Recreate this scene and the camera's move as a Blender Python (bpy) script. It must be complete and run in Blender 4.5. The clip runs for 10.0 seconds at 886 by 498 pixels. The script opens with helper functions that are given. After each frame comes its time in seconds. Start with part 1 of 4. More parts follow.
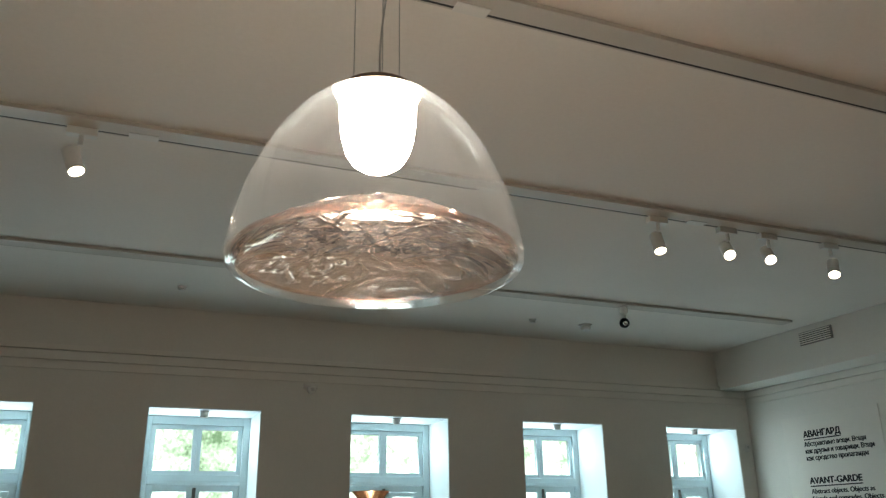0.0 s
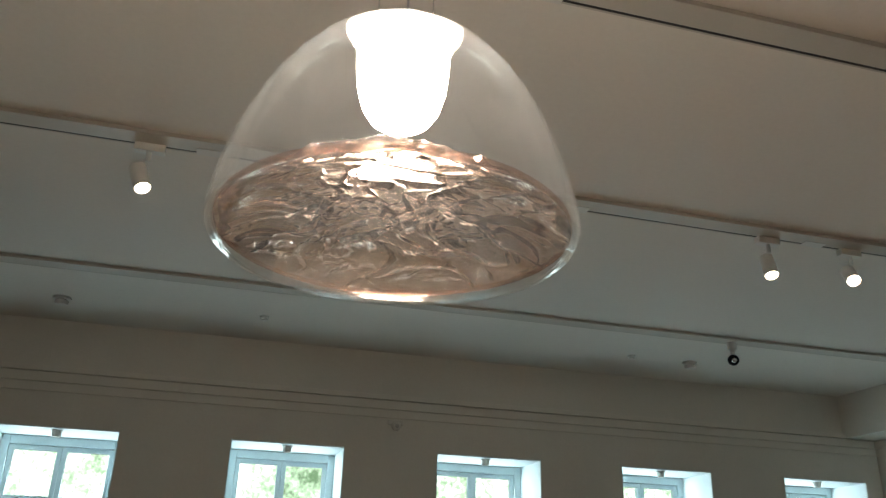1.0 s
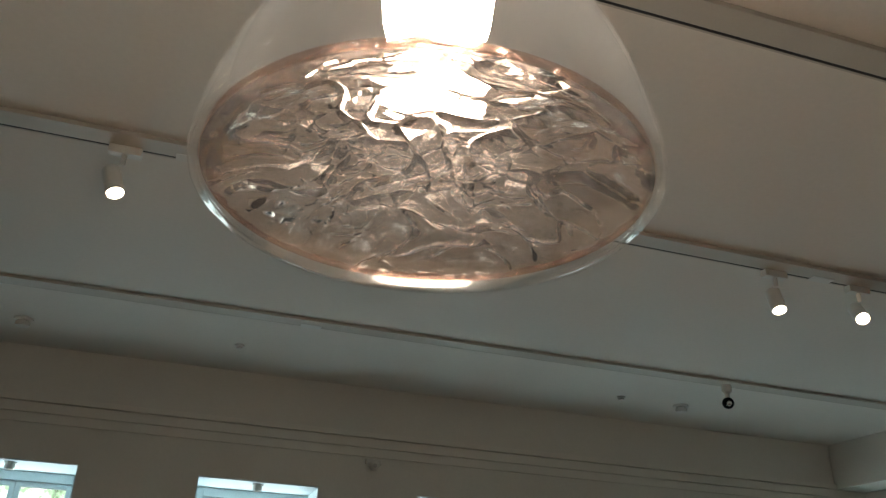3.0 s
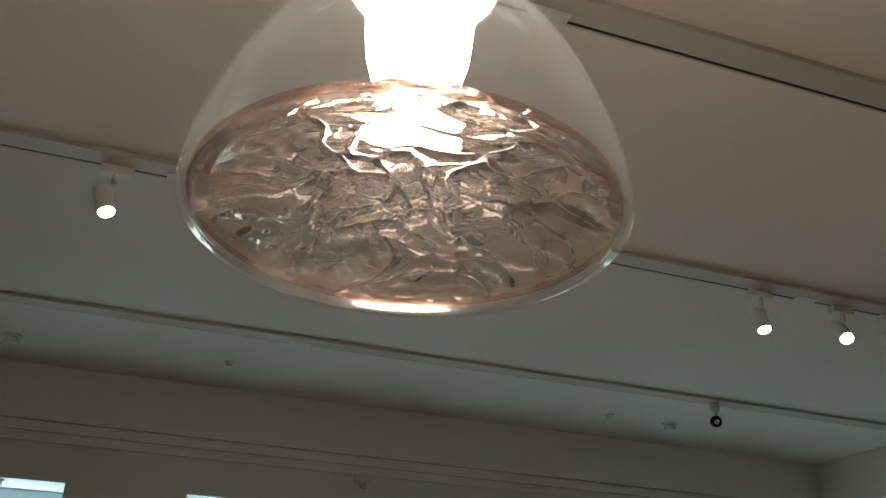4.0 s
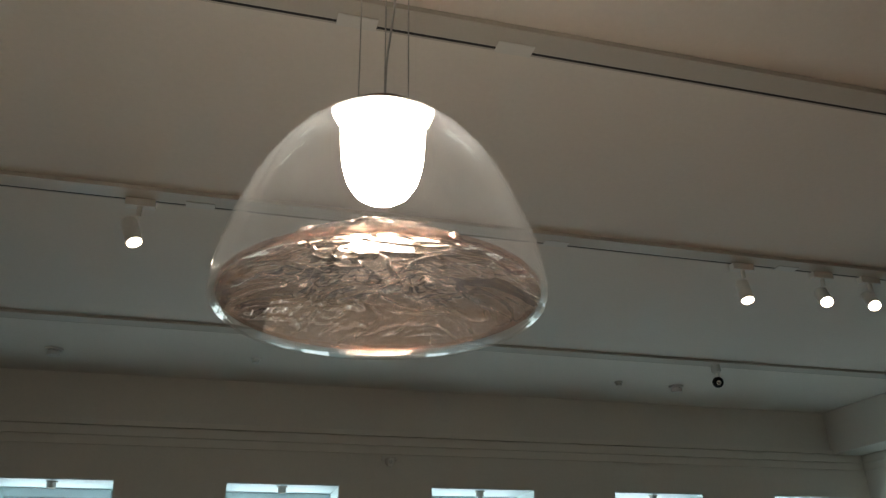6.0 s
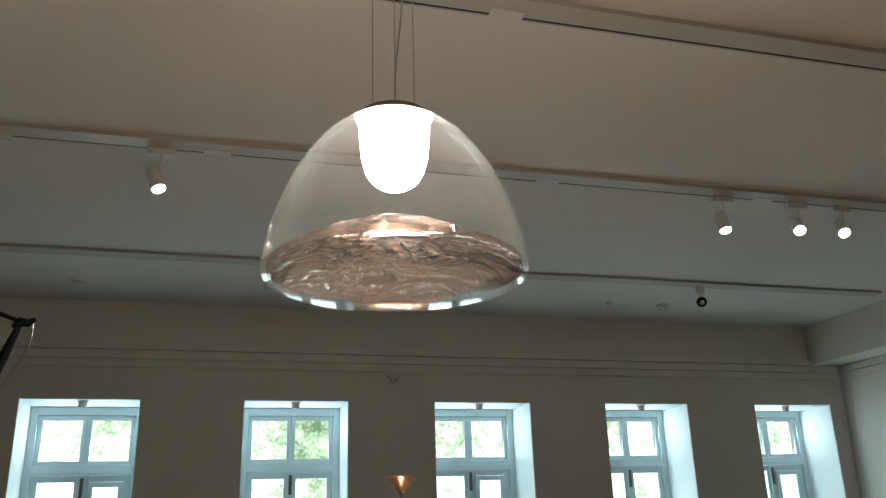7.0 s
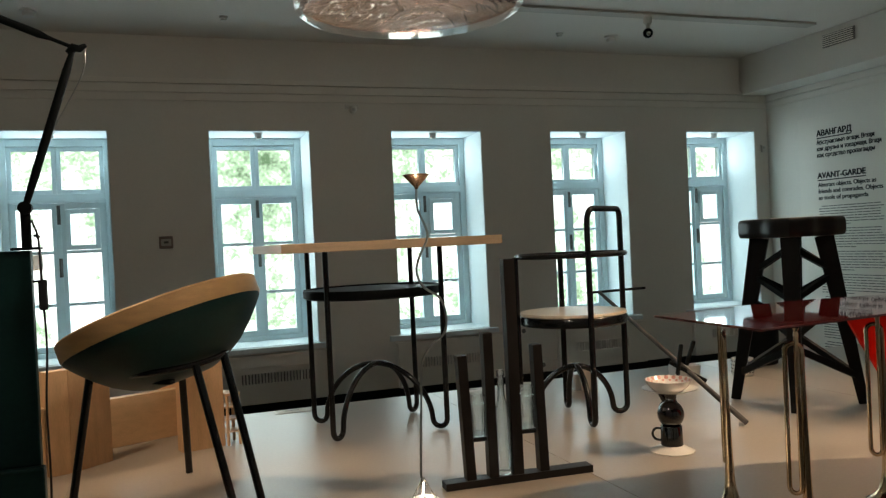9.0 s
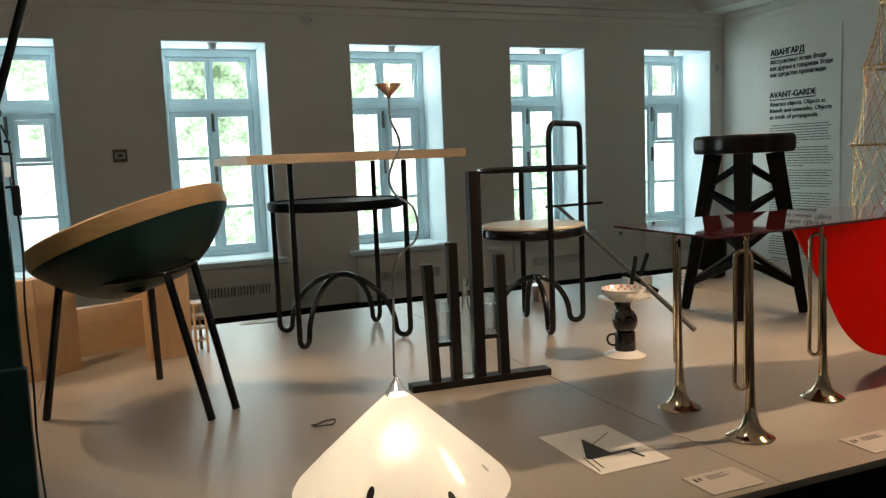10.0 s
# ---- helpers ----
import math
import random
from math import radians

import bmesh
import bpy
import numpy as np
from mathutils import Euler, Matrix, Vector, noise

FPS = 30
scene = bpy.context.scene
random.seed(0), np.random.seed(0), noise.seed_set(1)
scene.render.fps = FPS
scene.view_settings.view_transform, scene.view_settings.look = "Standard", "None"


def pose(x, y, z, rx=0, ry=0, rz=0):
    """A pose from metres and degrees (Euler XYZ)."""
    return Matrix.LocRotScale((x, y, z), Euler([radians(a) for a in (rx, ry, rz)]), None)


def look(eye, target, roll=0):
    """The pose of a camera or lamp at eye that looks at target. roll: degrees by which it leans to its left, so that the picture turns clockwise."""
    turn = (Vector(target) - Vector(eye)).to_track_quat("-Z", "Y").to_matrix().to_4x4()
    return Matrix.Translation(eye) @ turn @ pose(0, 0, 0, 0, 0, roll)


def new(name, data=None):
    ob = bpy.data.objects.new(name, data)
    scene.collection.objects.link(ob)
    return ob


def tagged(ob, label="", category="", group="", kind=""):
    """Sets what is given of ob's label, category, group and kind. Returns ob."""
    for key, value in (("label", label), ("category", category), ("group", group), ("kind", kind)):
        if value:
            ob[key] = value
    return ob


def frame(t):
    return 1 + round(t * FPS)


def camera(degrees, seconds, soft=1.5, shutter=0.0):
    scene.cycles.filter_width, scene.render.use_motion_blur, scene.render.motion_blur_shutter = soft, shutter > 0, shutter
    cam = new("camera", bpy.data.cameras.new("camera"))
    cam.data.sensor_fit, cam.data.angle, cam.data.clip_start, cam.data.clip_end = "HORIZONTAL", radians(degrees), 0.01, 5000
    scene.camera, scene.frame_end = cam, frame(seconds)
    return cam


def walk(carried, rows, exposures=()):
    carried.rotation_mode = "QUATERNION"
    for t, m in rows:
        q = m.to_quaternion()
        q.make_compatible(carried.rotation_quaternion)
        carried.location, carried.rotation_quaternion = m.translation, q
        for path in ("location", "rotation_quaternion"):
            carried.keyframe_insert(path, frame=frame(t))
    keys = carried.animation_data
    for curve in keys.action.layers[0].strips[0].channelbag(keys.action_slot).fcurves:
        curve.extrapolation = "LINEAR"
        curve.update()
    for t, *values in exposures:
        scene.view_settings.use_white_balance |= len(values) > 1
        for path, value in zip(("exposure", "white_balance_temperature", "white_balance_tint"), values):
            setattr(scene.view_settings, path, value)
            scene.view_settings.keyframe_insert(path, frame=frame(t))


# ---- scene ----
cam = camera(57.9, 10.0, soft=1.3)
PATH = [
    (0, (0.202, 0.252, 0.809), (0.935, 1.991, 1.472), -0.95),
    (0.5, (0.304, 0.373, 0.804), (0.890, 2.148, 1.513), 0.17),
    (1, (0.384, 0.473, 0.810), (0.863, 2.259, 1.573), 1.72),
    (1.5, (0.404, 0.592, 0.809), (0.851, 2.376, 1.594), 2.57),
    (2, (0.389, 0.685, 0.812), (0.845, 2.451, 1.632), 2.62),
    (3.5, (0.380, 0.708, 0.809), (0.916, 2.422, 1.688), 2.59),
    (4, (0.384, 0.671, 0.808), (0.915, 2.376, 1.710), 2.62),
    (4.5, (0.392, 0.607, 0.804), (0.918, 2.299, 1.731), 1.93),
    (5, (0.396, 0.518, 0.800), (0.921, 2.211, 1.726), 1.01),
    (5.5, (0.405, 0.436, 0.808), (0.909, 2.154, 1.699), -0.11),
    (6.8, (0.275, 0.163, 0.814), (0.798, 1.970, 1.495), -1.68),
    (7, (0.277, 0.082, 0.802), (0.800, 1.906, 1.433), -1.72),
    (7.5, (0.255, -0.054, 0.785), (0.773, 1.817, 1.268), -1.45),
    (8, (0.208, -0.102, 0.763), (0.717, 1.805, 1.085), -1.92),
    (8.5, (0.126, -0.129, 0.737), (0.698, 1.783, 0.872), -2.40),
    (9, (0.063, -0.149, 0.723), (0.737, 1.733, 0.704), -2.72),
    (9.5, (0.032, -0.169, 0.709), (0.757, 1.688, 0.542), -2.85),
    (10, (0.007, -0.188, 0.705), (0.775, 1.644, 0.479), -2.28),
]
EXPOSURES = [(0, 0.26), (1, 0.08), (2, -0.05), (3.5, -0.15), (4.5, -0.34), (5.5, -0.42), (7, -0.10), (7.5, -0.08), (8, -0.16), (8.5, -0.15), (9, -0.13), (10, 0.05)]
walk(cam, [(t, look(eye, target, roll)) for t, eye, target, roll in PATH], EXPOSURES)

# ---- world and light ----
SUN = (radians(48), radians(200))
world = bpy.data.worlds.new("sky")
scene.world = world
world.use_nodes = True
wn = world.node_tree.nodes
sky = wn.new("ShaderNodeTexSky")
sky.sky_type, sky.sun_disc = "NISHITA", False
sky.sun_elevation, sky.sun_rotation = SUN
world.node_tree.links.new(sky.outputs[0], wn["Background"].inputs[0])
wn["Background"].inputs[1].default_value = 0.1

WINDOWS = [(-0.985, -0.220), (0.463, 1.212), (1.857, 2.633), (3.267, 4.016), (4.652, 5.420)]
WALL_Y, HEAD_Z, SILL_Z, CEIL, FLOOR, RIGHT = 5.96, 1.622, 0.0, 2.30, -0.50, 5.57


def lamp(name, kind, m, watts, colour, **more):
    data = bpy.data.lights.new(name, kind)
    data.energy, data.color = watts, colour
    if kind == "AREA":
        data.shape, data.size, data.size_y = "RECTANGLE", more["size"], more["size_y"]
    else:
        data.shadow_soft_size = more["soft"]
    if kind == "SPOT":
        data.spot_size, data.spot_blend = radians(more["cone"]), more["blend"]
    ob = new(name, data)
    ob.matrix_world = m
    return ob


DAY, WARM = (0.74, 0.91, 0.95), (1.0, 0.71, 0.45)
for a, b in WINDOWS:
    lamp("window_daylight", "AREA", look(((a + b) / 2, 6.47, 0.85), ((a + b) / 2, 5.0, 0.60)), 16, DAY, size=0.66, size_y=1.5)
# eye points of the track spots: place of the face, aim, watts, cone
SPOTS = [
    ((-1.02, 3.30, 2.11), (0.30, 2.10, 0.0), 58, 38), ((-0.62, 3.30, 2.12), (0.15, 2.05, 0.0), 78, 38), ((0.0, 3.30, 2.10), (0.75, 2.60, 0.0), 28, 46),
    ((2.66, 3.30, 2.10), (2.45, 2.5, 0.0), 75, 36), ((3.10, 3.30, 2.13), (2.25, 1.70, 0.25), 110, 26),
    ((3.375, 3.30, 2.135), (2.55, 1.75, 0.25), 90, 26), ((3.82, 3.30, 2.10), (2.75, 2.5, 0.0), 90, 36),
]
for place, aim, watts, cone in SPOTS:
    way = (Vector(aim) - Vector(place)).normalized()
    lamp("track_spot_light", "SPOT", look(Vector(place) + way * 0.012, aim), watts, WARM, soft=0.022, cone=cone, blend=0.6)
# spots on the rail nearer the viewer, above and behind the walk
for place, aim, watts, cone in (((-0.9, 2.09, 2.12), (-0.1, 3.0, 0.2), 92, 30), ((3.05, 2.09, 2.12), (1.75, 2.55, 0.1), 45, 40), ((2.95, 1.02, 2.15), (1.62, 1.66, 0.1), 250, 48)):
    lamp("track_spot_light", "SPOT", look(place, aim), watts, WARM, soft=0.022, cone=cone, blend=0.6)

# ---- materials ----


def material(name):
    m = bpy.data.materials.new(name)
    m.use_nodes = True
    nodes, links = m.node_tree.nodes, m.node_tree.links
    return m, nodes, links, nodes["Principled BSDF"]


def surface(name, colour, rough=0.5, metal=0.0, vary=0.12, scale=6.0, grain=120.0, bump=0.05, stretch=(1, 1, 1), coat=0.0, rough_vary=0.15, spec=0.5):
    """Paint, metal or wood with variation at two scales, in metres."""
    m, nodes, links, bsdf = material(name)
    tc, mp = nodes.new("ShaderNodeTexCoord"), nodes.new("ShaderNodeMapping")
    mp.inputs["Scale"].default_value = stretch
    links.new(tc.outputs["Object"], mp.inputs[0])
    big, fine = nodes.new("ShaderNodeTexNoise"), nodes.new("ShaderNodeTexNoise")
    big.inputs["Scale"].default_value, big.inputs["Detail"].default_value = scale, 5
    fine.inputs["Scale"].default_value, fine.inputs["Detail"].default_value = grain, 3
    links.new(mp.outputs[0], big.inputs[0]), links.new(mp.outputs[0], fine.inputs[0])
    mix = nodes.new("ShaderNodeMix")
    mix.data_type = "FLOAT"
    mix.inputs[0].default_value = 0.4
    links.new(big.outputs[0], mix.inputs[2]), links.new(fine.outputs[0], mix.inputs[3])
    ramp = nodes.new("ShaderNodeValToRGB")
    lo = [c * (1 - vary) for c in colour] + [1]
    hi = [min(1, c * (1 + vary)) for c in colour] + [1]
    ramp.color_ramp.elements[0].position, ramp.color_ramp.elements[1].position = 0.3, 0.7
    ramp.color_ramp.elements[0].color, ramp.color_ramp.elements[1].color = lo, hi
    links.new(mix.outputs[0], ramp.inputs[0])
    links.new(ramp.outputs[0], bsdf.inputs["Base Color"])
    mr = nodes.new("ShaderNodeMapRange")
    mr.inputs[3].default_value, mr.inputs[4].default_value = rough * (1 - rough_vary), min(1, rough * (1 + rough_vary))
    links.new(big.outputs[0], mr.inputs[0]), links.new(mr.outputs[0], bsdf.inputs["Roughness"])
    bsdf.inputs["Metallic"].default_value = metal
    bsdf.inputs["Coat Weight"].default_value = coat
    bsdf.inputs["Specular IOR Level"].default_value = spec
    if bump:
        bp = nodes.new("ShaderNodeBump")
        bp.inputs["Strength"].default_value, bp.inputs["Distance"].default_value = bump, 0.01
        links.new(mix.outputs[0], bp.inputs["Height"]), links.new(bp.outputs[0], bsdf.inputs["Normal"])
    return m


def clear(name, tint, gloss_rough=0.02, ior=1.45, gloss_colour=(1, 1, 1, 1), floor=0.0):
    """A thin clear sheet: tinted passage of light, gloss by Fresnel."""
    m, nodes, links, bsdf = material(name)
    nodes.remove(bsdf)
    tr, gl, mx, fr = (nodes.new("ShaderNode" + k) for k in ("BsdfTransparent", "BsdfGlossy", "MixShader", "LayerWeight"))
    tr.inputs[0].default_value = (*tint, 1)
    gl.inputs["Roughness"].default_value, gl.inputs["Color"].default_value = gloss_rough, gloss_colour
    fr.inputs[0].default_value = 0.5
    curve, add = nodes.new("ShaderNodeMath"), nodes.new("ShaderNodeMath")
    curve.operation, curve.inputs[1].default_value = "POWER", 4.0
    add.operation, add.inputs[1].default_value, add.inputs[2].default_value, add.use_clamp = "MULTIPLY_ADD", 0.7, ((ior - 1) / (ior + 1)) ** 2 + floor, True
    links.new(fr.outputs["Facing"], curve.inputs[0]), links.new(curve.outputs[0], add.inputs[0]), links.new(add.outputs[0], mx.inputs[0])
    links.new(tr.outputs[0], mx.inputs[1]), links.new(gl.outputs[0], mx.inputs[2])
    links.new(mx.outputs[0], nodes["Material Output"].inputs[0])
    return m


def veiled(m, amount):
    """Adds a faint translucent film to a clear material, standing in for glare haze."""
    nodes, links = m.node_tree.nodes, m.node_tree.links
    out = nodes["Material Output"]
    was = out.inputs[0].links[0].from_socket
    tl, mx, ns, rg = (nodes.new("ShaderNode" + k) for k in ("BsdfTranslucent", "MixShader", "TexNoise", "MapRange"))
    tl.inputs[0].default_value = (0.80, 0.86, 0.92, 1)
    ns.inputs["Scale"].default_value, ns.inputs["Detail"].default_value = 9.0, 6
    rg.inputs[1].default_value, rg.inputs[2].default_value = 0.3, 0.7
    rg.inputs[3].default_value, rg.inputs[4].default_value = amount * 0.5, amount * 1.4
    links.new(ns.outputs[0], rg.inputs[0]), links.new(rg.outputs[0], mx.inputs[0])
    links.new(was, mx.inputs[1]), links.new(tl.outputs[0], mx.inputs[2]), links.new(mx.outputs[0], out.inputs[0])
    return m


def glow(name, colour, strength):
    m, nodes, links, bsdf = material(name)
    nodes.remove(bsdf)
    em = nodes.new("ShaderNodeEmission")
    em.inputs[0].default_value, em.inputs[1].default_value = (*colour, 1), strength
    links.new(em.outputs[0], nodes["Material Output"].inputs[0])
    return m


M_WALL = surface("wall_plaster", (0.76, 0.735, 0.68), 0.85, vary=0.035, scale=1.6, grain=60, bump=0.12)
M_CEIL = surface("ceiling_plaster", (0.76, 0.71, 0.65), 0.9, vary=0.04, scale=1.2, grain=50, bump=0.12)
M_TRIM = surface("trim_paint", (0.78, 0.75, 0.69), 0.6, vary=0.03, scale=3, bump=0.03)
# white rail darkened to grey, its shade put into the colour
M_TRACK = surface("track_shaded_grey", (0.52, 0.48, 0.42), 0.5, vary=0.04, scale=3, bump=0.02)
M_REVEAL = surface("reveal_paint", (0.72, 0.80, 0.82), 0.6, vary=0.03, scale=3, bump=0.04)
M_FRAME = surface("window_paint", (0.66, 0.79, 0.83), 0.42, vary=0.05, scale=8, bump=0.05)
M_FLOOR = surface("floor_dark", (0.035, 0.032, 0.03), 0.45, vary=0.2, scale=3, bump=0.05)
M_PLAT = surface("platform_paint", (0.325, 0.288, 0.246), 0.36, vary=0.09, scale=2.2, grain=90, bump=0.02, spec=0.34)
M_BLACK = surface("black_paint", (0.005, 0.006, 0.006), 0.5, vary=0.25, scale=9, bump=0.03, spec=0.1)
M_TUBE = surface("black_lacquer_steel", (0.006, 0.007, 0.008), 0.24, vary=0.2, scale=20, bump=0.01, coat=0.1, spec=0.4)
M_RACK = surface("dark_stained_wood", (0.010, 0.008, 0.0075), 0.5, vary=0.35, scale=10, stretch=(3, 3, 0.5), bump=0.1, spec=0.3)
M_BIRCH = surface("birch_plywood", (0.62, 0.43, 0.26), 0.45, vary=0.14, scale=7, grain=60, stretch=(1, 6, 6), bump=0.04)
M_BIRCH_V = surface("birch_plywood_upright", (0.64, 0.41, 0.23), 0.5, vary=0.14, scale=7, grain=60, stretch=(6, 6, 1), bump=0.04)
M_BEECH = surface("bent_beech_rim", (0.56, 0.34, 0.15), 0.4, vary=0.16, scale=8, stretch=(2, 2, 9), bump=0.04)
M_SEAT = surface("pale_maple", (0.68, 0.58, 0.43), 0.4, vary=0.10, scale=8, stretch=(1, 6, 6), bump=0.03)
M_SHELL = surface("dark_green_shell", (0.009, 0.036, 0.034), 0.42, vary=0.2, scale=6, bump=0.03, spec=0.18)
M_BRASS = surface("polished_brass", (0.68, 0.54, 0.37), 0.12, metal=1.0, vary=0.12, scale=14, bump=0.01)
M_GOLD = surface("gilt_wire", (0.75, 0.52, 0.24), 0.2, metal=1.0, vary=0.1, scale=14, bump=0.0)
M_COPPER = surface("copper_cone", (0.72, 0.46, 0.30), 0.25, metal=1.0, vary=0.12, scale=14, bump=0.02)
M_STEEL = surface("brushed_steel", (0.55, 0.54, 0.52), 0.3, metal=1.0, vary=0.1, scale=20, bump=0.02)
M_CHROME = surface("chrome", (0.8, 0.76, 0.72), 0.12, metal=1.0, vary=0.05, scale=20, bump=0.0)
M_WHITE = surface("white_metal", (0.72, 0.70, 0.66), 0.45, vary=0.04, scale=10, bump=0.02)
M_PORC = surface("white_porcelain", (0.82, 0.80, 0.76), 0.15, vary=0.03, scale=10, bump=0.0, coat=0.4)
M_PORC_BLACK = surface("black_porcelain", (0.008, 0.008, 0.009), 0.1, vary=0.1, scale=10, bump=0.0, coat=0.5)
M_PAPER = surface("paper", (0.78, 0.76, 0.72), 0.8, vary=0.02, scale=4, bump=0.02)
M_LABEL = surface("caption_film", (0.50, 0.455, 0.41), 0.5, vary=0.03, scale=4, bump=0.02)
M_INK = surface("ink", (0.02, 0.02, 0.022), 0.7, vary=0.1, scale=20, bump=0.0)
M_GREY_INK = surface("grey_ink", (0.16, 0.16, 0.155), 0.7, vary=0.1, scale=20, bump=0.0)
M_PANEL = surface("red_acrylic_panel", (0.72, 0.035, 0.015), 0.35, vary=0.08, scale=3, bump=0.02, coat=0.2)
M_RUBBER = surface("black_rubber", (0.015, 0.015, 0.015), 0.7, vary=0.2, scale=20, bump=0.02)
M_PATTERN = surface("pink_pattern", (0.60, 0.32, 0.28), 0.3, vary=0.2, scale=40, bump=0.0)
M_GLASS = clear("window_glass", (0.97, 0.99, 0.985))
M_ACRYLIC = surface("red_gloss_sheet", (0.10, 0.010, 0.010), 0.04, vary=0.08, scale=3, bump=0.0, spec=0.8, coat=1.0)
M_DOME = clear("dome_glass", (0.96, 0.95, 0.935), 0.07, 1.5, floor=0.02)
# milky veil on the dome in place of the bulb's glare
veiled(M_DOME, 0.012)
M_BULB = glow("bulb_light", (1.0, 0.88, 0.73), 165.0)
M_FACE = glow("spot_face_light", (1.0, 0.82, 0.60), 45.0)


def let_through(m, colour, share):
    """Lets diffuse light pass through a thin painted or tinted sheet."""
    nodes, links = m.node_tree.nodes, m.node_tree.links
    out = nodes["Material Output"]
    was = out.inputs[0].links[0].from_socket
    tl, mx = nodes.new("ShaderNodeBsdfTranslucent"), nodes.new("ShaderNodeMixShader")
    tl.inputs[0].default_value, mx.inputs[0].default_value = (*colour, 1), share
    links.new(was, mx.inputs[1]), links.new(tl.outputs[0], mx.inputs[2]), links.new(mx.outputs[0], out.inputs[0])


let_through(M_PANEL, (0.95, 0.06, 0.02), 0.6)


def thick_glass(name, tint, through_tint, clear_share, ior=1.47):
    """Solid glass with a share of straight passage."""
    m, nodes, links, bsdf = material(name)
    nodes.remove(bsdf)
    gl, tr, mx = (nodes.new("ShaderNode" + k) for k in ("BsdfGlass", "BsdfTransparent", "MixShader"))
    gl.inputs["Color"].default_value, gl.inputs["Roughness"].default_value, gl.inputs["IOR"].default_value = (*tint, 1), 0.0, ior
    tr.inputs[0].default_value = (*through_tint, 1)
    mx.inputs[0].default_value = clear_share
    links.new(gl.outputs[0], mx.inputs[1]), links.new(tr.outputs[0], mx.inputs[2])
    links.new(mx.outputs[0], nodes["Material Output"].inputs[0])
    return m


M_CREASE = thick_glass("creased_rose_glass", (0.91, 0.85, 0.82), (0.94, 0.87, 0.83), 0.14)
M_TUMBLER = thick_glass("tumbler_glass", (0.98, 0.99, 0.985), (0.96, 0.97, 0.965), 0.25)
# the same veil lightens the creased base, the tumblers and the film
veiled(M_CREASE, 0.004)
veiled(M_TUMBLER, 0.03)
M_FILM = clear("crumpled_clear_film", (0.93, 0.92, 0.90), 0.12, 1.5, floor=0.10)
veiled(M_FILM, 0.06)
M_ROSE = clear("rose_glass", (0.90, 0.78, 0.73), 0.04, 1.6, (1.0, 0.86, 0.78, 1), floor=0.06)
M_COPPER_DULL = surface("brushed_copper_cap", (0.42, 0.30, 0.24), 0.6, metal=1.0, vary=0.1, scale=14, bump=0.02)
M_LEATHER = surface("black_glossy_seat", (0.006, 0.006, 0.006), 0.35, vary=0.2, scale=30, bump=0.06, spec=0.3)
M_GREYPOLE = surface("grey_stained_pole", (0.09, 0.085, 0.08), 0.4, vary=0.25, scale=12, bump=0.04)
M_BULB2 = glow("cone_bulb_light", (1.0, 0.90, 0.76), 900.0)


def shade_plastic():
    m, nodes, links, bsdf = material("white_shade_plastic")
    nodes.remove(bsdf)
    tl, df, rf, gl, mx, mz, my = (nodes.new("ShaderNode" + k) for k in ("BsdfTranslucent", "BsdfDiffuse", "BsdfRefraction", "BsdfGlossy", "MixShader", "MixShader", "MixShader"))
    tl.inputs[0].default_value, df.inputs[0].default_value = (0.95, 0.92, 0.86, 1), (0.80, 0.77, 0.70, 1)
    rf.inputs["Color"].default_value, rf.inputs["Roughness"].default_value, rf.inputs["IOR"].default_value = (0.97, 0.94, 0.88, 1), 0.9, 1.3
    gl.inputs["Roughness"].default_value = 0.15
    mx.inputs[0].default_value, mz.inputs[0].default_value, my.inputs[0].default_value = 0.35, 0.62, 0.05
    links.new(tl.outputs[0], mx.inputs[1]), links.new(df.outputs[0], mx.inputs[2])
    links.new(mx.outputs[0], mz.inputs[1]), links.new(rf.outputs[0], mz.inputs[2])
    links.new(mz.outputs[0], my.inputs[1]), links.new(gl.outputs[0], my.inputs[2])
    links.new(my.outputs[0], nodes["Material Output"].inputs[0])
    return m


M_SHADE = shade_plastic()

# ---- building helpers ----


def part(name, bm, mat, parent=None, label="", smooth=False, mats=()):
    me = bpy.data.meshes.new(name)
    bmesh.ops.recalc_face_normals(bm, faces=bm.faces)
    bm.to_mesh(me)
    bm.free()
    for one in (mat, *mats):
        me.materials.append(one)
    if smooth:
        me.shade_smooth()
        me.set_sharp_from_angle(angle=radians(40))
    ob = new(name, me)
    if parent:
        ob.parent = parent
    return tagged(ob, label)


def thing(name, label, category, group="", kind="", at=(0, 0, 0), turn=0):
    ob = new(name)
    ob.empty_display_size = 0.05
    ob.matrix_basis = pose(*at, 0, 0, turn)
    return tagged(ob, label, category, group, kind)


def box(x0, x1, y0, y1, z0, z1, bevel=0.0, bm=None):
    own = bmesh.new()
    vs = [own.verts.new((x, y, z)) for x in (x0, x1) for y in (y0, y1) for z in (z0, z1)]
    for f in ((0, 1, 3, 2), (4, 6, 7, 5), (0, 4, 5, 1), (2, 3, 7, 6), (0, 2, 6, 4), (1, 5, 7, 3)):
        own.faces.new([vs[i] for i in f])
    if bevel:
        bmesh.ops.bevel(own, geom=own.edges[:], offset=bevel, segments=2, profile=0.6, affect="EDGES")
    return merge(bm, own)


def merge(bm, own, m=None):
    if m is not None:
        own.transform(m)
    if bm is None:
        return own
    me = bpy.data.meshes.new("joined")
    own.to_mesh(me)
    own.free()
    bm.from_mesh(me)
    bpy.data.meshes.remove(me)
    return bm


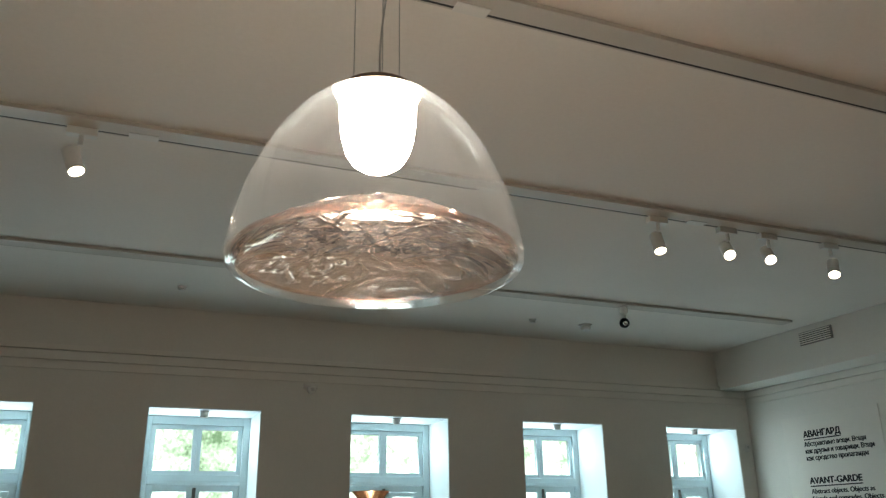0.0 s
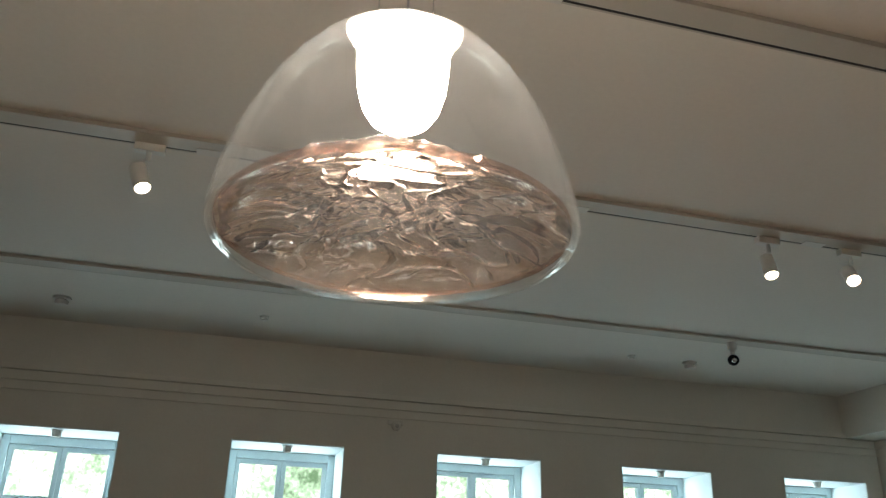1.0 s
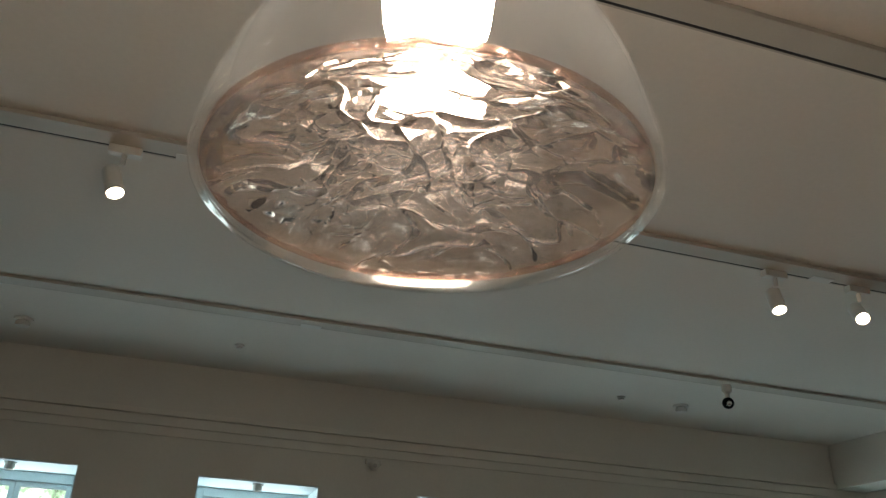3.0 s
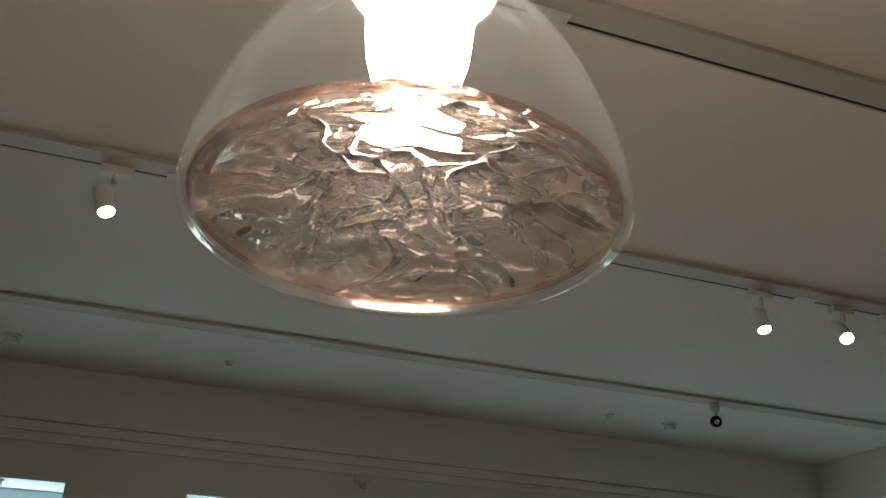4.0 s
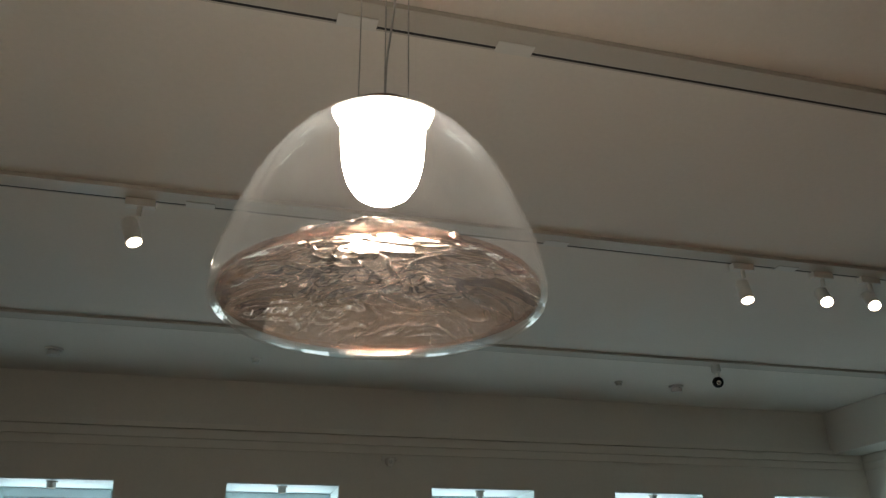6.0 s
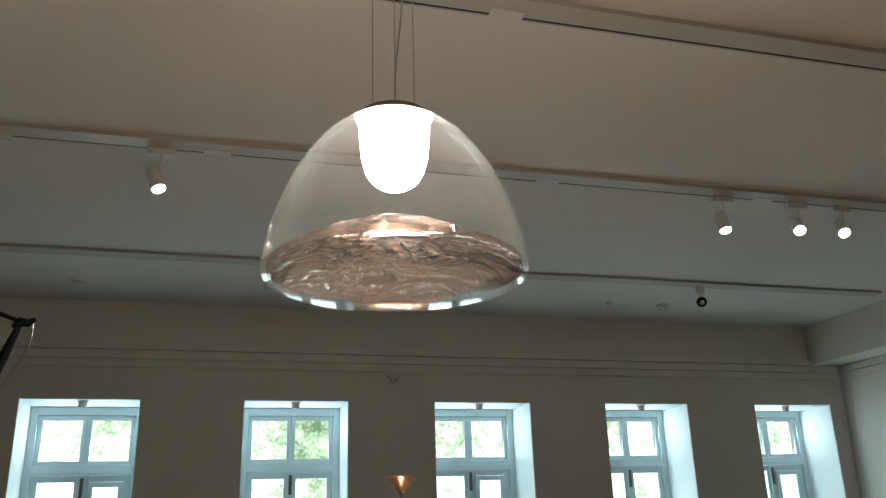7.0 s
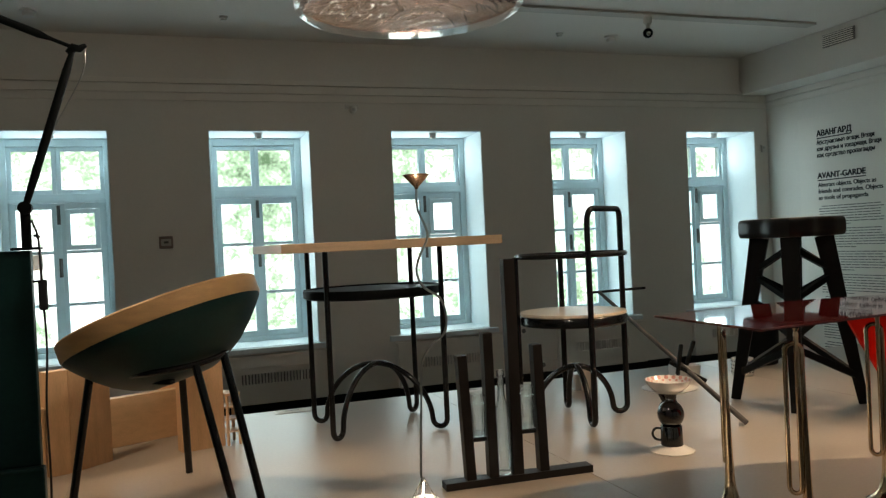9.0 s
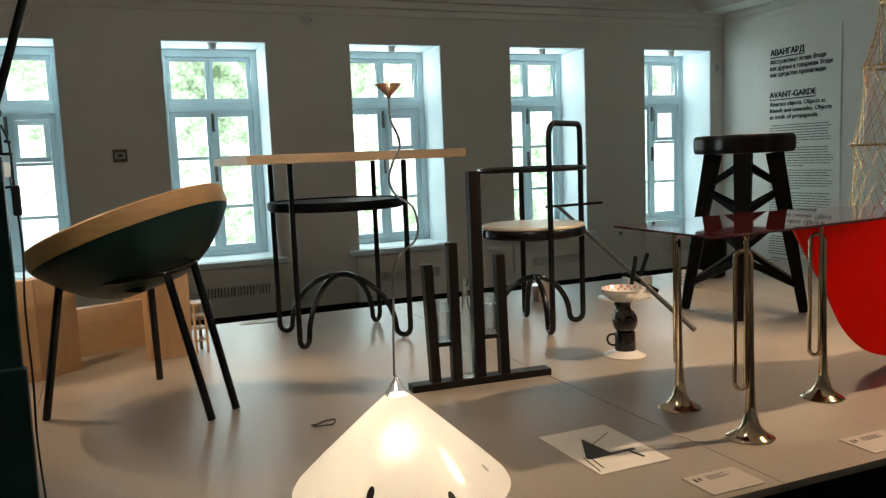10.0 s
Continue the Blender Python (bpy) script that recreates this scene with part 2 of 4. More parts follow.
def lathe(profile, seg=48, bm=None, m=None, closed=False):
    """Turns (radius, height) pairs round z; radius 0 closes an end."""
    own = bmesh.new()
    rings = []
    for r, z in profile:
        if r < 1e-6:
            rings.append([own.verts.new((0, 0, z))])
        else:
            rings.append([own.verts.new((r * math.cos(2 * math.pi * i / seg), r * math.sin(2 * math.pi * i / seg), z)) for i in range(seg)])
    pairs = list(zip(rings, rings[1:])) + ([(rings[-1], rings[0])] if closed else [])
    for a, b in pairs:
        for i in range(seg):
            j = (i + 1) % seg
            if len(a) == 1 and len(b) > 1:
                own.faces.new((a[0], b[i], b[j]))
            elif len(b) == 1 and len(a) > 1:
                own.faces.new((a[i], a[j], b[0]))
            elif len(a) > 1:
                own.faces.new((a[i], a[j], b[j], b[i]))
    return merge(bm, own, m)


def tube(points, r, seg=10, bm=None, loop=False, radii=None):
    """A round rod along points, its frame carried from point to point."""
    own = bmesh.new()
    pts = [Vector(p) for p in points]
    n = len(pts)
    ways = []
    for i in range(n):
        a = pts[i - 1] if (i or loop) else pts[i]
        b = pts[(i + 1) % n] if (i < n - 1 or loop) else pts[i]
        ways.append((b - a).normalized())
    side = ways[0].orthogonal().normalized()
    rings = []
    for i in range(n):
        side = (side - ways[i] * side.dot(ways[i])).normalized()
        up = ways[i].cross(side)
        rr = radii[i] if radii else r
        rings.append([own.verts.new(pts[i] + side * rr * math.cos(2 * math.pi * k / seg) + up * rr * math.sin(2 * math.pi * k / seg)) for k in range(seg)])
    for a, b in zip(rings, rings[1:] + (rings[:1] if loop else [])):
        for k in range(seg):
            own.faces.new((a[k], a[(k + 1) % seg], b[(k + 1) % seg], b[k]))
    if not loop:
        own.faces.new(rings[0]), own.faces.new(rings[-1])
    return merge(bm, own)


def smooth_path(points, steps=8):
    """Points along a soft curve through the given ones."""
    p = [Vector(q) for q in points]
    p = [p[0] * 2 - p[1]] + p + [p[-1] * 2 - p[-2]]
    out = []
    for i in range(1, len(p) - 2):
        for k in range(steps):
            t = k / steps
            a, b, c, d = p[i - 1], p[i], p[i + 1], p[i + 2]
            out.append(0.5 * ((2 * b) + (c - a) * t + (2 * a - 5 * b + 4 * c - d) * t * t + (3 * b - a - 3 * c + d) * t ** 3))
    return out + [p[-2]]


def prism(outline, z0, z1, bevel=0.0, bm=None, m=None):
    own = bmesh.new()
    lo = [own.verts.new((x, y, z0)) for x, y in outline]
    hi = [own.verts.new((x, y, z1)) for x, y in outline]
    own.faces.new(lo[::-1]), own.faces.new(hi)
    n = len(outline)
    for i in range(n):
        own.faces.new((lo[i], lo[(i + 1) % n], hi[(i + 1) % n], hi[i]))
    if bevel:
        bmesh.ops.bevel(own, geom=own.edges[:], offset=bevel, segments=2, profile=0.6, affect="EDGES")
    return merge(bm, own, m)


def beam(a, b, w, d, bevel=0.002, bm=None, up=(0, 0, 1), w2=None, d2=None):
    """A square bar from a to b, w by d, tapering to w2 by d2."""
    a, b = Vector(a), Vector(b)
    way = (b - a).normalized()
    side = way.cross(Vector(up))
    side = (side if side.length > 1e-3 else way.orthogonal()).normalized()
    over = side.cross(way)
    own = bmesh.new()
    ends = []
    for p, ww, dd in ((a, w, d), (b, w2 or w, d2 or d)):
        ends.append([own.verts.new(p + side * ww / 2 * i + over * dd / 2 * j) for i, j in ((-1, -1), (1, -1), (1, 1), (-1, 1))])
    own.faces.new(ends[0]), own.faces.new(ends[1][::-1])
    for i in range(4):
        own.faces.new((ends[0][i], ends[0][(i + 1) % 4], ends[1][(i + 1) % 4], ends[1][i]))
    if bevel:
        bmesh.ops.bevel(own, geom=own.edges[:], offset=bevel, segments=2, profile=0.6, affect="EDGES")
    return merge(bm, own)


def words(text, size, m, mat, parent, width=None, bold=0.0):
    """Lettering as a thin mesh, made bold by set-off copies."""
    cu = bpy.data.curves.new("lettering", "FONT")
    cu.body, cu.size, cu.extrude = text, size, 0.0004
    ob = bpy.data.objects.new("lettering", cu)
    scene.collection.objects.link(ob)
    bpy.context.view_layer.update()
    me = bpy.data.meshes.new_from_object(ob.evaluated_get(bpy.context.evaluated_depsgraph_get()))
    bpy.data.objects.remove(ob)
    most = max(v.co.x for v in me.vertices)
    k = (width or most) / most
    bm = bmesh.new()
    for n, (dx, dy) in enumerate(((0, 0), (bold, 0), (-bold, 0), (0, bold * 0.5), (0, -bold * 0.5))):
        one = me.copy()
        one.transform(m @ Matrix.Translation((dx, dy, 0.00012 * n)) @ Matrix.Diagonal((k, 1, 1, 1)))
        bm.from_mesh(one)
        bpy.data.meshes.remove(one)
    made = bpy.data.meshes.new("lettering")
    bm.to_mesh(made)
    bm.free()
    made.materials.append(mat)
    ob = new("lettering", made)
    ob.parent = parent
    return ob


def structure(name, bm, mat, label, category, **kw):
    return tagged(part(name, bm, mat, **kw), label, category, kind="structure")


# ---- the room ----
LEFT, BACK, TOPS = -3.6, -3.4, 2.75
DEEP = WALL_Y + 0.58


def wall_with_openings():
    bm = bmesh.new()
    xs = [LEFT - 0.3]
    for a, b in WINDOWS:
        xs += [a, b]
    xs.append(RIGHT + 0.3)
    for i in range(0, len(xs), 2):
        box(xs[i], xs[i + 1], WALL_Y, DEEP, FLOOR - 0.1, TOPS, bm=bm)
    for a, b in WINDOWS:
        box(a, b, WALL_Y, DEEP, FLOOR - 0.1, SILL_Z - 0.03, bm=bm)
        box(a, b, WALL_Y, DEEP, HEAD_Z, TOPS, bm=bm)
    bmesh.ops.remove_doubles(bm, verts=bm.verts, dist=0.0005)
    return bm


structure("wall_north", wall_with_openings(), M_WALL, "off-white plaster wall with five deep window openings", "wall")
structure("wall_east", box(RIGHT, RIGHT + 0.3, BACK, WALL_Y, FLOOR - 0.1, TOPS), M_WALL, "off-white plaster wall with exhibition lettering", "wall")
structure("wall_west", box(LEFT - 0.3, LEFT, BACK, WALL_Y, FLOOR - 0.1, TOPS), M_WALL, "plain off-white plaster wall", "wall")
structure("wall_south", box(LEFT - 0.3, RIGHT + 0.3, BACK - 0.3, BACK, FLOOR - 0.1, TOPS), M_WALL, "plain off-white plaster wall", "wall")
structure("floor", box(LEFT, RIGHT, BACK, WALL_Y, FLOOR - 0.1, FLOOR), M_FLOOR, "dark smooth gallery floor", "floor")
structure("ceiling", box(LEFT, RIGHT, BACK, WALL_Y, CEIL, CEIL + 0.2), M_CEIL, "matt off-white plaster ceiling", "ceiling")
structure("soffit", box(RIGHT - 0.30, RIGHT - 0.001, BACK, WALL_Y - 0.001, 1.955, CEIL - 0.001, bevel=0.004), M_WALL, "boxed-out plaster soffit under the ceiling", "soffit")
# mouldings: a stepped band with fine grooves
STEPS = ((1.834, 1.883, 0.014), (1.893, 1.947, 0.022), (1.957, 1.990, 0.030))
bm, be = bmesh.new(), bmesh.new()
for lo, hi, out in STEPS:
    box(LEFT, RIGHT - out, WALL_Y - out, WALL_Y, lo, hi, bevel=0.0015, bm=bm)
    box(RIGHT - out, RIGHT, BACK, WALL_Y, lo, hi, bevel=0.0015, bm=be)
structure("trim_north", bm, M_TRIM, "stepped plaster moulding with fine shadow grooves", "moulding")
structure("trim_east", be, M_TRIM, "stepped plaster moulding with fine shadow grooves", "moulding")
structure("baseboard", box(LEFT, RIGHT, WALL_Y - 0.02, WALL_Y - 0.001, FLOOR, FLOOR + 0.08, bevel=0.002), M_BLACK, "black painted baseboard along the window wall", "baseboard")


def window_unit(n, a, b, vent):
    """Deep-set painted double casement under a two-light transom."""
    w = thing(f"window_{n}", "pale blue-grey painted wooden casement window in a deep reveal", "window", kind="structure", at=((a + b) / 2, 0, 0))
    h = (b - a) / 2
    y0, y1 = WALL_Y + 0.40, WALL_Y + 0.47
    # lining of the reveal, lighter than the wall
    for s in (-1, 1):
        part("reveal_side", box(min(s * h, s * (h - 0.006)), max(s * h, s * (h - 0.006)), WALL_Y + 0.004, y1, SILL_Z, HEAD_Z - 0.001), M_REVEAL, w)
    part("reveal_head", box(-h + 0.006, h - 0.006, WALL_Y + 0.004, y1, HEAD_Z - 0.008, HEAD_Z - 0.001), M_REVEAL, w)
    part("window_sill", box(-h - 0.09, h + 0.06, WALL_Y - 0.05, WALL_Y - 0.001, SILL_Z - 0.045, SILL_Z - 0.004, bevel=0.006), M_REVEAL, w)
    part("window_board", box(-h + 0.001, h - 0.001, WALL_Y, y1, SILL_Z - 0.03, SILL_Z, bevel=0.002), M_REVEAL, w)
    fr = bmesh.new()
    t = 0.05
    i = h - 0.006
    for x0, x1, z0, z1 in ((-i, -i + t, 0.001, 1.612), (i - t, i, 0.001, 1.612), (-i + t, i - t, 1.555, 1.612), (-i + t, i - t, 0.001, 0.035), (-i + t, i - t, 1.140, 1.205)):
        box(x0, x1, y0, y1, z0, z1, bevel=0.004, bm=fr)
    box(-i + t, i - t, y0 - 0.015, y0, 1.145, 1.165, bevel=0.004, bm=fr)
    part("window_frame", fr, M_FRAME, w)
    inner = i - t
    yc = y0 + 0.018

    def leaf(name, x0, x1, z0, z1, s, bars=(), deep=yc):
        f = bmesh.new()
        box(x0, x0 + s, deep, deep + 0.04, z0, z1, bevel=0.003, bm=f)
        box(x1 - s, x1, deep, deep + 0.04, z0, z1, bevel=0.003, bm=f)
        box(x0 + s, x1 - s, deep, deep + 0.04, z0, z0 + s, bevel=0.003, bm=f)
        box(x0 + s, x1 - s, deep, deep + 0.04, z1 - s, z1, bevel=0.003, bm=f)
        for z in bars:
            box(x0 + s, x1 - s, deep + 0.006, deep + 0.036, z - 0.012, z + 0.012, bevel=0.003, bm=f)
        lf = part(name, f, M_FRAME, w)
        zs = [z0 + s] + [z for z in bars] + [z1 - s]
        for za, zb in zip(zs, zs[1:]):
            p = part("pane", box(x0 + s - 0.004, x1 - s + 0.004, deep + 0.018, deep + 0.022, za, zb), M_GLASS, lf)
            p.visible_shadow = False
        return lf

    leaf("transom_light", -inner + 0.001, -0.001, 1.207, 1.553, 0.030)
    leaf("transom_light", 0.001, inner - 0.001, 1.207, 1.553, 0.030)
    leaf("casement", -inner + 0.001, -0.001, 0.037, 1.138, 0.044, (0.385, 0.775))
    right = leaf("casement", 0.001, inner - 0.001, 0.037, 1.138, 0.044, (0.385, 0.775))
    if vent:
        f = bmesh.new()
        x0, x1, z0, z1 = 0.046, inner - 0.046, 0.79, 1.092
        for c in ((x0, x0 + 0.035, z0, z1), (x1 - 0.035, x1, z0, z1), (x0 + 0.035, x1 - 0.035, z0, z0 + 0.035), (x0 + 0.035, x1 - 0.035, z1 - 0.035, z1)):
            box(c[0], c[1], yc - 0.012, yc + 0.017, c[2], c[3], bevel=0.003, bm=f)
        part("vent_leaf", f, M_FRAME, right)
    part("astragal", box(-0.016, 0.016, yc - 0.012, yc - 0.0005, 0.04, 1.136, bevel=0.004), M_FRAME, w)
    for z in (1.05, 0.66):
        hb = tube([(0.004, yc - 0.02, z - 0.06), (0.004, yc - 0.03, z), (0.004, yc - 0.02, z + 0.06)], 0.007, 8)
        box(-0.008, 0.016, yc - 0.018, yc - 0.012, z - 0.07, z + 0.07, bevel=0.002, bm=hb)
        part("window_handle", hb, M_GREYPOLE, w, "dark metal window bolt")
    return w


for n, (a, b) in enumerate(WINDOWS):
    window_unit(n + 1, a, b, n in (0, 2, 4))
    # small fixture under the head of each reveal
    d = thing("reveal_downlight", "small white cylindrical downlight under a window reveal head", "downlight", "reveal downlights", at=((a + b) / 2, WALL_Y + 0.10, HEAD_Z - 0.008))
    part("mount", lathe([(0, 0), (0.036, 0), (0.036, -0.008), (0, -0.008)], 24), M_WHITE, d, smooth=True)
    part("body", lathe([(0, -0.008), (0.027, -0.008), (0.030, -0.030), (0.024, -0.042), (0.018, -0.042), (0.016, -0.030), (0, -0.030)], 24), M_WHITE, d, smooth=True)


def radiator_cover(a, b):
    """Painted casing under a sill with a slotted grille."""
    c = thing("radiator_cover", "off-white painted radiator cover with a slotted grille under a window", "radiator cover", "radiator covers", at=((a + b) / 2 + 0.03, WALL_Y - 0.001, 0))
    h = (b - a) / 2 + 0.06
    body = bmesh.new()
    g, zt, zb = 0.26, -0.195, -0.272
    for q in ((-h, h, zt, -0.075), (-h, h, -0.42, zb), (-h, -g, zb, zt), (g, h, zb, zt)):
        box(q[0], q[1], -0.045, 0, q[2], q[3], bm=body)
    bmesh.ops.remove_doubles(body, verts=body.verts, dist=0.0002)
    part("body", body, M_TRIM, c)
    ledge = bmesh.new()
    box(-h - 0.01, h + 0.01, -0.052, 0, -0.074, -0.058, bevel=0.003, bm=ledge)
    box(-h + 0.04, h - 0.04, -0.049, -0.0455, -0.155, -0.147, bevel=0.001, bm=ledge)
    part("moulding", ledge, M_TRIM, c)
    part("grille_back", box(-g, g, -0.020, -0.004, zb, zt), M_GREY_INK, c)
    n = 22
    bar = None
    for k in range(n + 1):
        x = -g + 2 * g * k / n
        me_box = box(-0.006, 0.006, -0.043, -0.018, zb, zt)
        if bar is None:
            bar = part("slat", me_box, M_TRIM, c)
            bar.location.x = x
        else:
            me_box.free()
            s = new("slat", bar.data)
            s.parent, s.location.x = c, x


for a, b in WINDOWS:
    radiator_cover(a, b)

# ---- lettering on the east wall ----
panel = thing("wall_text", "black exhibition lettering in two languages on a white wall panel", "wall text")
part("board", box(RIGHT - 0.006, RIGHT - 0.0005, 4.607, 5.5685, -0.45, 1.66, bevel=0.001), M_TRIM, panel)


def on_east(y, z):
    return Matrix(((0, 0, -1, RIGHT - 0.0075), (-1, 0, 0, y), (0, 1, 0, z), (0, 0, 0, 1)))


def east_bar(y0, y1, z0, z1):
    return box(RIGHT - 0.0085, RIGHT - 0.0065, y1, y0, z0, z1)


words("АВАНГАРД", 0.070, on_east(5.355, 1.485), M_INK, panel, 0.372, 0.0042)
part("underline", east_bar(5.355, 4.983, 1.462, 1.471), M_INK, panel)
for k, (line, wide) in enumerate((("Абстрактные вещи. Вещи", 0.60), ("как друзья и товарищи. Вещи", 0.665), ("как средство пропаганды", 0.60))):
    words(line, 0.052, on_east(5.36, 1.412 - k * 0.056), M_INK, panel, wide, 0.0026)
words("AVANT-GARDE", 0.070, on_east(5.362, 1.117), M_INK, panel, 0.505, 0.0042)
part("underline", east_bar(5.362, 4.857, 1.094, 1.103), M_INK, panel)
for k, (line, wide) in enumerate((("Abstract objects. Objects as", 0.60), ("friends and comrades. Objects", 0.665), ("as tools of propaganda", 0.52))):
    words(line, 0.052, on_east(5.36, 1.042 - k * 0.056), M_INK, panel, wide, 0.0026)
z, row = 0.868, 0
while z > -0.40:
    wide = 0.70 - 0.08 * random.random() - (0.30 if row % 8 == 7 else 0)
    line, y = bmesh.new(), 0.03 if row % 8 == 0 else 0.0
    while y < wide:
        step = min(random.uniform(0.018, 0.085), wide - y + 0.004)
        box(RIGHT - 0.0085, RIGHT - 0.0065, 5.36 - y - step, 5.36 - y, z, z + 0.0075, bm=line)
        y += step + 0.009
    part("text_bar", line, M_GREY_INK, panel)
    z -= 0.0225 if row % 8 != 7 else 0.040
    row += 1

# ---- fittings on walls and ceiling ----
sw = thing("wall_thermostat", "small white thermostat box on the window wall", "thermostat", at=(5.505, WALL_Y, 1.455))
part("case", box(-0.024, 0.024, -0.022, -0.001, -0.033, 0.033, bevel=0.005), M_WHITE, sw)
part("dial", lathe([(0, 0), (0.012, 0), (0.011, 0.005), (0, 0.005)], 20, m=pose(0, -0.022, 0.008, 90)), M_STEEL, sw)
pl = thing("alarm_button", "small brown alarm button box on the window wall", "alarm button", at=(0.135, WALL_Y, 0.81))
part("case", box(-0.048, 0.048, -0.03, -0.001, -0.044, 0.044, bevel=0.006), surface("brown_plastic", (0.11, 0.075, 0.06), 0.4), pl)
part("cover", box(-0.034, 0.034, -0.036, -0.0305, -0.024, 0.024, bevel=0.003), surface("grey_plastic", (0.35, 0.33, 0.3), 0.4), pl)
part("push_plate", box(-0.016, 0.016, -0.039, -0.0365, -0.008, 0.008, bevel=0.002), M_RUBBER, pl)
se = thing("wall_sensor", "small white dome sensor below the moulding", "sensor", at=(1.55, WALL_Y - 0.001, 1.80))
part("base", box(-0.055, 0.055, -0.018, 0, -0.012, 0.022, bevel=0.005), M_WHITE, se)
part("head", lathe([(0, -0.055), (0.018, -0.052), (0.030, -0.036), (0.034, -0.014), (0.030, 0), (0, 0)], 24, m=pose(0, -0.034, 0.0)), M_WHITE, se, smooth=True)
part("lens", lathe([(0, 0.004), (0.012, 0.002), (0.014, 0), (0, 0)], 18, m=pose(0, -0.066, -0.026, 90)), M_STEEL, se)
for x, y, big in ((-0.618, 5.45, 1), (3.575, 5.43, 1), (3.10, 5.41, 0.55), (0.565, 5.40, 0.55)):
    d = thing("smoke_detector", "small round white detector on the ceiling", "detector", "ceiling detectors", at=(x, y, CEIL))
    part("base", lathe([(0, 0), (0.052 * big, 0), (0.052 * big, -0.012), (0, -0.012)], 28), M_WHITE, d, smooth=True)
    part("head", lathe([(0.030 * big, -0.012), (0.040 * big, -0.022), (0.036 * big, -0.036 * big - 0.008), (0, -0.042 * big - 0.008)], 28), M_WHITE, d, smooth=True)

vent = thing("air_vent", "slatted white ventilation grille on the soffit", "vent", at=(RIGHT - 0.30, 4.79, 2.20))
part("frame", box(-0.012, -0.001, -0.160, 0.160, -0.052, 0.052, bevel=0.003), surface("vent_grey", (0.22, 0.21, 0.20), 0.5), vent)
part("backing", box(-0.0145, -0.0125, -0.150, 0.150, -0.044, 0.044), M_INK, vent)
for k in range(6):
    part("slat", beam((-0.018, -0.15, -0.04 + k * 0.016), (-0.018, 0.15, -0.04 + k * 0.016), 0.006, 0.009, 0), M_TRIM, vent)


def track(y, x0, x1, joints, slot=M_RUBBER):
    """A flat ceiling rail with a narrow dark slot beside its far flange."""
    t = thing("track_rail", "long white lighting track rail on the ceiling, shade in its grey tone", "track rail", "lighting tracks", at=(0, y, CEIL))
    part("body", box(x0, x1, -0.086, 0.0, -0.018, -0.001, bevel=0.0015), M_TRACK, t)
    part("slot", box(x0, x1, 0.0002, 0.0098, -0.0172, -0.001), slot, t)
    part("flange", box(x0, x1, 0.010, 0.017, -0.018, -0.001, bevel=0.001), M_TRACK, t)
    for x in joints:
        part("joint", box(x - 0.055, x + 0.055, -0.030, 0.019, -0.0215, -0.0185, bevel=0.001), M_WHITE, t)


track(3.30, LEFT + 0.05, RIGHT - 0.35, (-0.70, 0.22, 1.72, 2.9))
track(4.85, LEFT + 0.05, 5.02, (0.9,), M_TRACK)
track(2.09, LEFT + 0.05, RIGHT - 0.35, (0.625, 1.08))


def track_spot(place, aim):
    """A cylinder head on an adaptor, its face lit."""
    s = thing("track_spotlight", "white cylindrical track spotlight, switched on", "spotlight", "track spotlights", at=(place[0], place[1], CEIL - 0.0185))
    part("adaptor", box(-0.055, 0.055, -0.016, 0.020, -0.032, -0.0005, bevel=0.003), M_WHITE, s)
    part("stem", tube([(0, 0, -0.033), (0, 0, -0.074)], 0.010, 12), M_WHITE, s)
    local = Vector(place) - Vector((place[0], place[1], CEIL - 0.0185))
    way = (Vector(aim) - Vector(place)).normalized()
    m = Matrix.Translation(local) @ way.to_track_quat("-Z", "Y").to_matrix().to_4x4()
    part("head", lathe([(0, 0.115), (0.024, 0.115), (0.031, 0.108), (0.032, 0.0), (0.028, 0.0), (0.028, 0.020), (0, 0.020)], 28, m=m), M_WHITE, s, smooth=True)
    part("lit_face", lathe([(0, 0.012), (0.027, 0.012), (0.027, 0.016), (0, 0.016)], 24, m=m), M_FACE, s)


for place, aim, *_ in SPOTS:
    track_spot(place, aim)

cc = thing("ceiling_camera", "small black ball camera on a white bracket", "security camera", at=(3.51, 4.83, CEIL - 0.0505))
part("bracket", lathe([(0, 0.0315), (0.030, 0.0315), (0.030, -0.012), (0.014, -0.03), (0.014, -0.055), (0, -0.055)], 20), M_WHITE, cc, smooth=True)
part("ball", lathe([(0.036 * math.sin(k * math.pi / 12), -0.082 + 0.036 * math.cos(k * math.pi / 12)) for k in range(13)], 24), M_BLACK, cc, smooth=True)
part("lens", lathe([(0, 0.008), (0.012, 0.006), (0.016, 0), (0, 0)], 18, m=pose(-0.014, -0.030, -0.092, 110, 0, -20)), M_CHROME, cc)

# ---- beyond the windows: overexposed garden as a glowing backdrop ----


